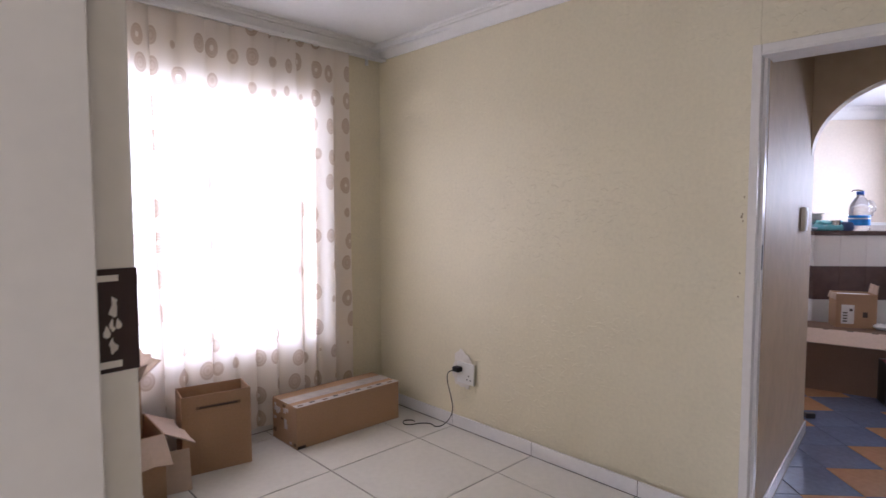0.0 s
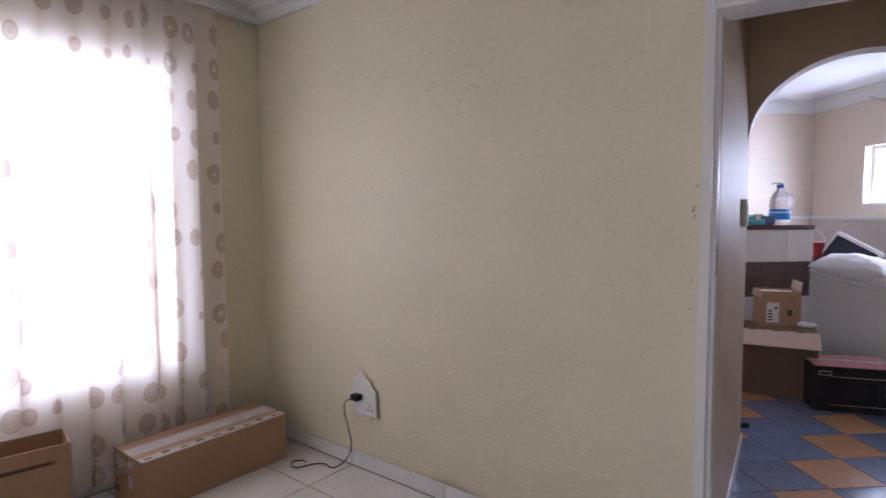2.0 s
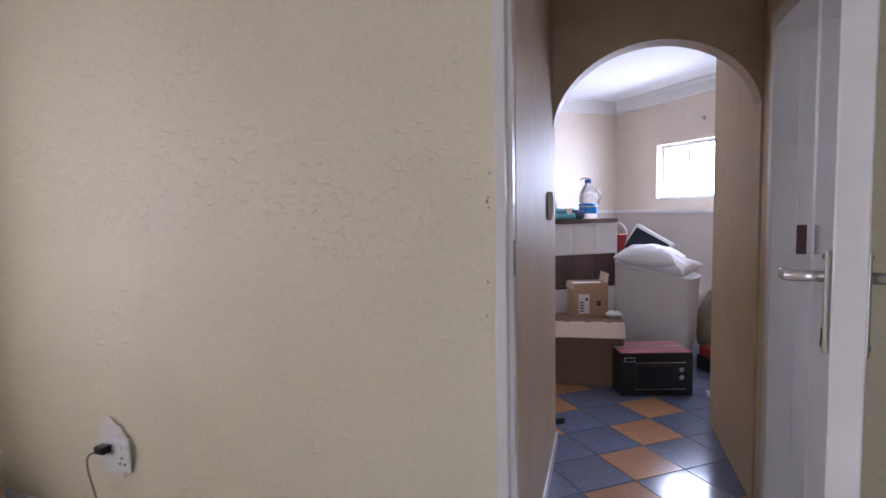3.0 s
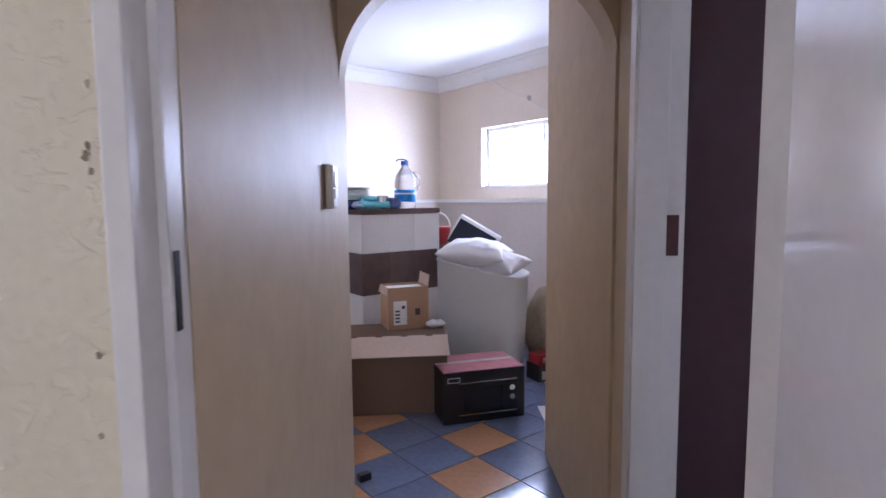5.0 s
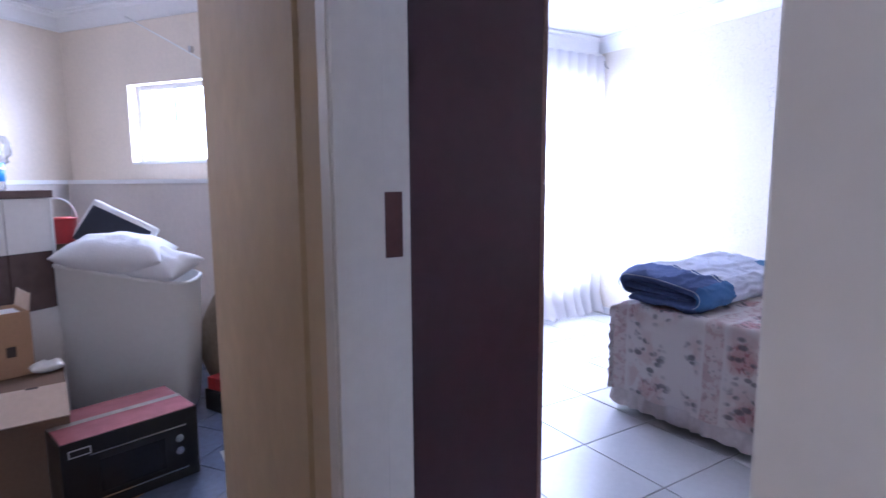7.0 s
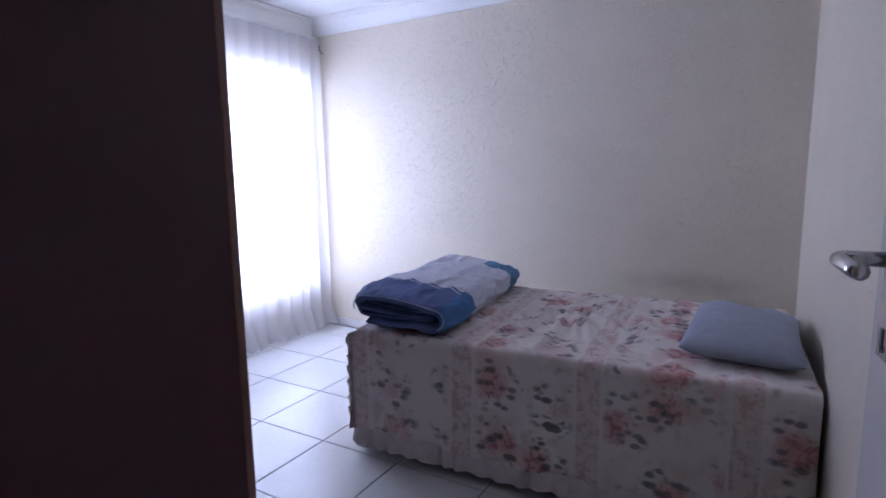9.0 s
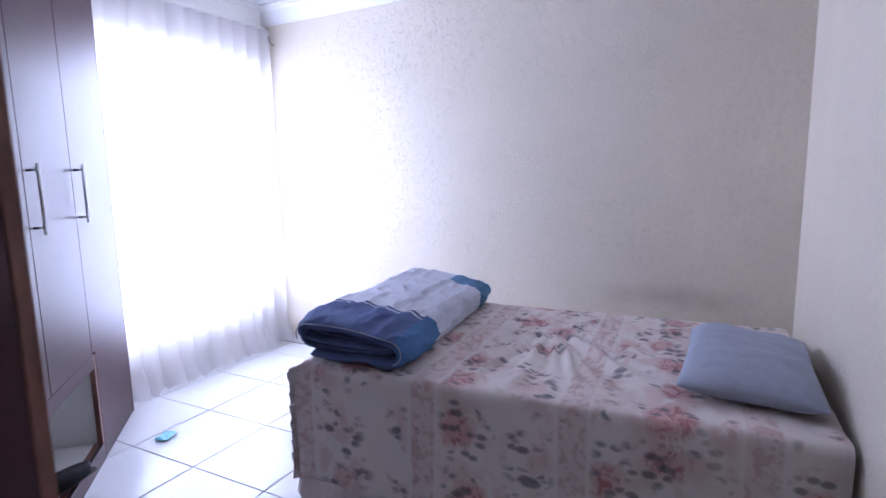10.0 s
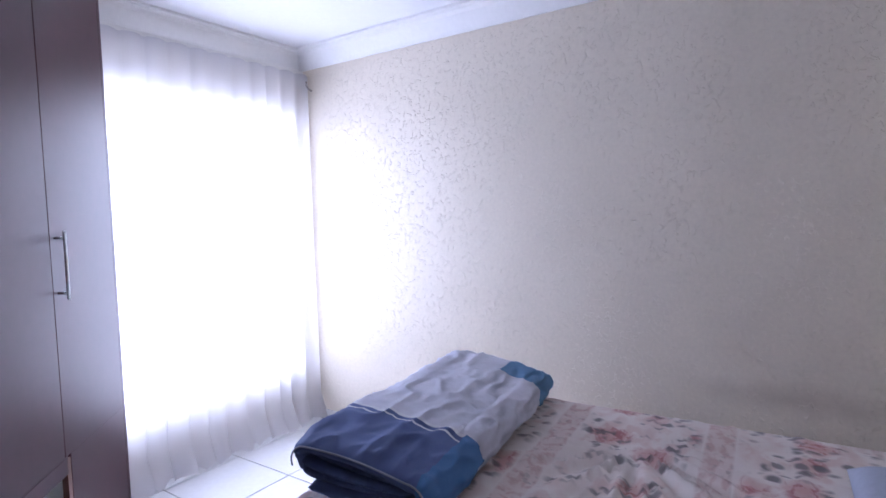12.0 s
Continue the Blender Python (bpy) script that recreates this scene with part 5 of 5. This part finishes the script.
for a, b, z0 in ((-0.515, -0.087, 0.53), (-0.083, 0.408, 0.53), (0.412, 0.98, 0.12)):
    bm = bmesh.new()
    if a > 0:
        add_box(bm, (0.452, 0.0, 0.004), (b, 0.0185, z0 + 0.41), 0.0015)
        add_box(bm, (a, 0.0, z0 + 0.4105), (b, 0.0185, HT - 0.004), 0.0015)
    else:
        add_box(bm, (a, 0.0, z0), (b, 0.0185, HT - 0.004), 0.0015)
    d = part("door", bm, M_WOOD, ward)
    if a > -0.5:
        bm = bmesh.new()
        add_tube(bm, [(a + 0.032, -0.036, 1.135), (a + 0.032, -0.036, 1.395)], 0.006, 10)
        for z in (1.16, 1.37):
            add_tube(bm, [(a + 0.032, 0.0, z), (a + 0.032, -0.036, z)], 0.005, 8)
        part("handle", bm, M_STEEL, d, "steel bar handle", True)
part("rail", boxes(((-0.52, 0.0, 0.46), (0.427, 0.0185, 0.527)), bevel=0.0015), M_WOOD, ward)
part("plinth", boxes(((-0.52, 0.0, 0.0), (0.449, 0.0185, 0.083)), bevel=0.0015), M_WOOD, ward)
ward2 = thing("wardrobe", pose(1.0, 4.17, 0), "dark melamine wardrobe end unit with brown edging", "wardrobe")
bm = boxes(((0.0, 0.0, 0.0), (0.552, 0.018, HT)))
part("side_panel", bm, M_WOOD, ward2, "dark blank end panel")
bm = boxes(((0.5525, -0.001, 0.0), (0.572, 0.0195, HT)), bevel=0.003)
part("edging", bm, M_WOOD_EDGE, ward2, "brown rounded edging")
bm = boxes(((0.555, 0.02, 0.06), (0.572, 0.46, HT - 0.01)), bevel=0.0015)
part("door", bm, M_WOOD, ward2)
bm = boxes(((0.555, 0.464, 0.06), (0.572, 0.90, HT - 0.01)), bevel=0.0015)
part("door", bm, M_WOOD, ward2)
bm = boxes(((0.0, 0.02, 0.0), (0.55, 0.70, HT)))
part("carcass", bm, M_WOOD_EDGE, ward2)


def shoe(m, label):
    """A low black shoe: sole, upper with an open collar."""
    sh = thing("shoe", m, label, "shoe", "shoes in the wardrobe niche")
    bm = bmesh.new()
    rings = []
    for i in range(13):
        t = i / 12
        w = 0.034 + 0.012 * math.sin(t * math.pi) + 0.008 * math.sin(t * 2.2)
        w *= (1 - max(0, t - 0.8) ** 1.5 * 8) if t > 0.8 else 1
        h = 0.075 - 0.035 * t - 0.012 * t * t
        rings.append([bm.verts.new((0.26 * t, w * math.cos(a), 0.016 + max(0.0, h * math.sin(a)))) for a in (math.pi * k / 10 for k in range(11))])
    for a, b in zip(rings, rings[1:]):
        for k in range(10):
            bm.faces.new((a[k], a[k + 1], b[k + 1], b[k]))
    bm.faces.new(rings[0])
    bm.faces.new(rings[-1])
    part("upper", bm, M_MATT, sh, "", True)
    bm = bmesh.new()
    add_box(bm, (-0.004, -0.04, 0.0), (0.262, 0.04, 0.016), 0.006)
    part("sole", bm, M_INK, sh)
    return sh


wm = pose(2.358, 5.742, 0, 0, 0, wq)
first = shoe(wm @ pose(-0.06, 0.10, 0.0885, 0, 0, -25), "black leather shoe lying in the wardrobe niche")
copy_thing(first, wm @ pose(-0.10, 0.20, 0.0885, 0, 0, -12))
bask = thing("wicker_basket", wm @ pose(-0.33, 0.20, 0.0885), "low wicker basket inside the wardrobe niche", "basket")
part("bowl", lathe([(0.12, 0.0), (0.13, 0.01), (0.15, 0.09), (0.155, 0.10), (0.145, 0.10), (0.12, 0.02)]), M_WICKER, bask, "", True)

# the bed
BM = pose(2.945, 3.135, 0, 0, 0, 3.5)
BW, BL, BH = 1.14, 1.80, 0.60
bed = thing("bed", BM, "bed with a faded floral bedspread and lace ruffle", "bed")
bm = boxes(((0.02, 0.02, 0.30), (BW - 0.02, BL - 0.02, BH - 0.03)), bevel=0.04)
part("mattress", bm, M_LINEN, bed)
bm = boxes(((0.025, 0.025, 0.12), (BW - 0.025, BL - 0.025, 0.298)), bevel=0.01)
part("base", bm, M_BEIGE, bed)
for x, y in ((0.09, 0.1), (BW - 0.09, 0.1), (0.09, BL - 0.1), (BW - 0.09, BL - 0.1)):
    bm = lathe([(0.022, 0.0), (0.026, 0.01), (0.026, 0.12)], 12)
    lg = part("leg", bm, M_BLACK, bed)
    lg.matrix_basis = pose(x, y, 0)
bm = bmesh.new()
uvl = bm.loops.layers.uv.new("UVMap")
OV = BH - 0.115
xs = [-OV + (BW + 2 * OV) * i / 170 for i in range(171)]
ys = [0.0 + (BL + OV) * j / 150 for j in range(151)]
sheet = {}
for i, a in enumerate(xs):
    for j, b in enumerate(ys):
        ox = -a if a < 0 else (a - BW if a > BW else 0.0)
        oy = b - BL if b > BL else 0.0
        sx = -1 if a < 0 else (1 if a > BW else 0)
        drop = max(ox, oy) if min(ox, oy) > 0 else ox + oy
        cx, cy = min(max(a, 0), BW), min(b, BL)
        d = drop / OV
        r = 0.03
        out = r * min(1.0, drop / r) ** 0.5 * 0.7 if drop > 0 else 0.0
        wav = 0.012 * d * math.sin((b if ox > oy else a) * 21 + 2 * noise.noise(Vector((a * 4, b * 4, 0)))) + 0.012 * d * d
        nx = sx * (out + wav) * (1 if ox >= oy or ox > 0 else 0)
        ny = (out + wav) if oy > 0 else 0.0
        crease = 0.008 * noise.fractal(Vector((a * 5, b * 8 + 2.5 * noise.noise(Vector((a * 3, b * 2, 4))), 1)), 1.0, 2.0, 3) if drop == 0 else 0.0
        if drop == 0:
            fan = math.atan2(b - 0.98, a - 0.80)
            far = math.hypot(b - 0.98, a - 0.80)
            near = math.exp(-((a - 0.50) ** 2 + (b - 0.85) ** 2) / 0.22) * min(1.0, far / 0.12)
            for turns, height, seed in ((9, 0.030, 2), (14, 0.024, 6), (25, 0.012, 11)):
                swing = turns * fan + 1.1 * noise.noise(Vector((a * 3.5, b * 3.5, seed)))
                crease += near * height * ((1 - abs(math.sin(swing))) ** 2 - 0.3)
            crease += 0.006 * max(0.0, 1 - 5 * abs(noise.noise(Vector((a * 2.5 + 3, b * 6, 9)))))
        z = BH - max(0.0, drop - 0.012) + crease - (0.012 * min(1, drop / 0.02))
        z += 0.006 * noise.noise(Vector((a * 3, b * 3, 7))) * (drop == 0)
        sheet[i, j] = bm.verts.new((cx + nx, cy + ny, z))
for i in range(170):
    for j in range(150):
        f = bm.faces.new((sheet[i, j], sheet[i + 1, j], sheet[i + 1, j + 1], sheet[i, j + 1]))
        for lp, (p, q) in zip(f.loops, ((i, j), (i + 1, j), (i + 1, j + 1), (i, j + 1))):
            lp[uvl].uv = (xs[p], ys[q])
part("bedspread", bm, M_FLORAL, bed, "faded pink floral bedspread", True)
bm = bmesh.new()
run = [(-0.03, y) for y in np.linspace(0.0, BL, 190)] + [(x, BL + 0.03) for x in np.linspace(-0.02, BW, 120)]
prev = None
for k, (x, y) in enumerate(run):
    side = k < 190
    w = 0.010 * math.sin(k * 0.7 + 5 * noise.noise(Vector((k * 0.08, 0, 0))))
    sw_ = 0.012 * noise.noise(Vector((k * 0.05, 3, 0)))
    top = (x, y, 0.128)
    low = (x - 0.02 + w if side else x, y if side else y + 0.02 + w, 0.045 + sw_)
    cur = [bm.verts.new(top), bm.verts.new(((top[0] + low[0]) / 2 - (0.006 if side else 0), (top[1] + low[1]) / 2, 0.09)), bm.verts.new(low)]
    if prev:
        for q in range(2):
            bm.faces.new((prev[q], prev[q + 1], cur[q + 1], cur[q]))
    prev = cur
part("ruffle", bm, M_RUFFLE, bed, "gathered lace ruffle along the hem", True)
bm = bmesh.new()
prev = None
for k in range(120):
    z = 0.12 + (BH - 0.13) * k / 119
    w = 0.011 * math.sin(k * 0.36 + 3 * noise.noise(Vector((k * 0.1, 5, 0))))
    cur = [bm.verts.new((-0.012, BL + 0.012, z)), bm.verts.new((-0.020 + 0.4 * w, BL + 0.036 + 0.5 * w, z - 0.006)), bm.verts.new((-0.024 + w, BL + 0.058 + 1.3 * w, z - 0.014))]
    if prev:
        for q in range(2):
            bm.faces.new((prev[q], prev[q + 1], cur[q + 1], cur[q]))
    prev = cur
part("ruffle", bm, M_RUFFLE, bed, "", True)

quilt = thing("folded_duvet", BM @ pose(0.568, 1.620, BH + 0.002, 0, 0, 2.5), "folded blue block-pattern duvet on the foot of the bed", "duvet")
bend = [(0.17 - 0.34 * k / 12, 0.034 + 0.004 * math.sin(k)) for k in range(12)]
bend += [(-0.170 - 0.050 * math.sin(a), 0.074 - 0.040 * math.cos(a)) for a in (math.pi * k / 12 for k in range(13))]
bend += [(-0.170 + 0.345 * k / 14, 0.114 + 0.036 * k / 14 + 0.012 * math.sin(math.pi * k / 14)) for k in range(1, 15)]
bend += [(0.175 + 0.046 * math.sin(a), 0.110 + 0.040 * math.cos(a)) for a in (math.pi * k / 10 for k in range(1, 9))]
bend = [Vector((0, y, z)) for y, z in bend]


def bend_at(f):
    """Place and outward direction at a share f of the folded line."""
    g = min(max(f, 0.0), 1.0) * (len(bend) - 1)
    k = min(int(g), len(bend) - 2)
    d = (bend[k + 1] - bend[k]).normalized()
    return bend[k].lerp(bend[k + 1], g - k), Vector((0, d.z, -d.y)) * -1


bm = bmesh.new()
nu, nv, thick, half = 130, 110, 0.052, 0.56
grid = {}
for side in (1, -1):
    for i in range(nu + 1):
        for j in range(nv + 1):
            if side < 0 and (i in (0, nu) or j in (0, nv)):
                grid[side, i, j] = grid[1, i, j]
                continue
            u, v = math.sin(math.pi * (i / nu - 0.5)), 2 * j / nv - 1
            c0, out = bend_at((v + 1) / 2)
            k = max(0.0, (1 - abs(u) ** 16) * (1 - abs(v) ** 40)) ** 0.5
            x = u * half * (1 - 0.03 * (v > 0.8)) + 0.012 * noise.noise(Vector((v * 4, 2, 1)))
            flow = Vector((x * 5 + 2.2 * v, v * 5 - 1.5 * x, 3.0))
            ridge = 1 - abs(noise.noise(flow * 1.1)) * 2.2
            wr = 0.015 * max(0.0, ridge) ** 3 + 0.003 * noise.noise(flow * 2.7) + 0.006 * max(0.0, 1 - 3 * abs(noise.noise(flow * 2.2 + Vector((7, 1, 0)))))
            c0 = c0 + Vector((x, 0, 0.012 * noise.noise(Vector((x * 3, v * 2, 8)))))
            grid[side, i, j] = bm.verts.new(c0 + out * (side * k * thick / 2 + (wr * k if side > 0 else -0.3 * wr * k)))
for side in (1, -1):
    for i in range(nu):
        for j in range(nv):
            f = [grid[side, i, j], grid[side, i + 1, j], grid[side, i + 1, j + 1], grid[side, i, j + 1]]
            bm.faces.new(f if side > 0 else list(reversed(f)))
bmesh.ops.recalc_face_normals(bm, faces=bm.faces)
part("cover", bm, M_QUILT, quilt, "pale blue cover with navy end and teal blocks", True)
for k, (w, d, h, z) in enumerate(((1.08, 0.44, 0.058, 0.036), (1.11, 0.44, 0.050, 0.062), (1.09, 0.40, 0.046, 0.088))):
    f2 = part("fold", soft_slab(w, d, h, 61.0 + 3 * k, 0.014, 9.0, 70, 40, 0.0, 9.0), M_NAVY, quilt, "dark navy inner fold", True)
    f2.matrix_basis = pose(-0.012 + 0.008 * k, 0.030, z, 3.0 * k)
bm = bmesh.new()
add_tube(bm, [bend_at(0.30 + 0.66 * k / 60)[0] + Vector((-half - 0.001, 0, 0.0)) + bend_at(0.30 + 0.66 * k / 60)[1] * 0.008 for k in range(61)], 0.0028, 6)
part("piping", bm, M_BLUE, quilt, "pale blue piped seam", True)
pil = thing("bed_pillow", BM @ pose(0.46, 0.215, BH - 0.008, 2, 0, -4), "flat grey-blue pillow at the head of the bed", "pillow")
part("cushion", soft_slab(0.66, 0.41, 0.135, 71.0, 0.020, 4.0, 90, 64, 0.012, 5.0, 0.05), M_BLUE, pil, "", True)

wrap = thing("sweet_wrapper", pose(2.935, 5.975, 0.001, 0, 0, 20), "crumpled turquoise wrapper lying on the tiles", "wrapper")
part("film", soft_slab(0.10, 0.07, 0.02, 77.0, 0.012, 3.0, 14, 12, 0.0, 30.0), M_TEAL, wrap, "", True)

# ---- floor tiles ----
GA = A0 @ pose(0.762, -0.30, 0)
lay(floor_a, [M_TILE_A], GA, 0.63, 0.625, 0.007, lambda x, y: [(0, -1, -0.34)] + world_planes(GA, [(0, 1, -1.3), (-1, 0, -1.7)] + ([(0, -1, -2.98)] if (GA @ Vector((x, y, 0))).x > -0.5 else [])), lambda i, j: 0, (-3, 7, -8, 2))
GB = pose(2.345, 4.716, 0)
lay(floor_b, [M_TILE_B], GB, 0.458, 0.444, 0.006, lambda x, y: [(1, 0, 0.841 - 2.345)] if x + 2.345 - 0.9 > (y + 4.716 - 5.6) * 0.9 else None, lambda i, j: 0, (-4, 6, -4, 6))
GK = pose(0.41, 4.936, 0, 0, 0, 36.9)
def kitchen_lines(x, y):
    w = GK @ Vector((x, y, 0))
    lines = [(0, 1, 2.981)]
    if w.y < 5.05:
        lines.append((-1, 0, -0.84))
        if w.x > 1.0:
            return None
    if w.y < 4.35 and w.x < -0.35:
        return None
    if w.y > 5.05 and w.x > 1.35:
        return None
    return world_planes(GK, lines)
lay(floor_k, [M_TILE_BLUE, M_TILE_ORANGE], GK, 0.305, 0.305, 0.005, kitchen_lines, lambda i, j: 1 if (i - j) % 3 == 0 else 0, (-9, 9, -9, 10))
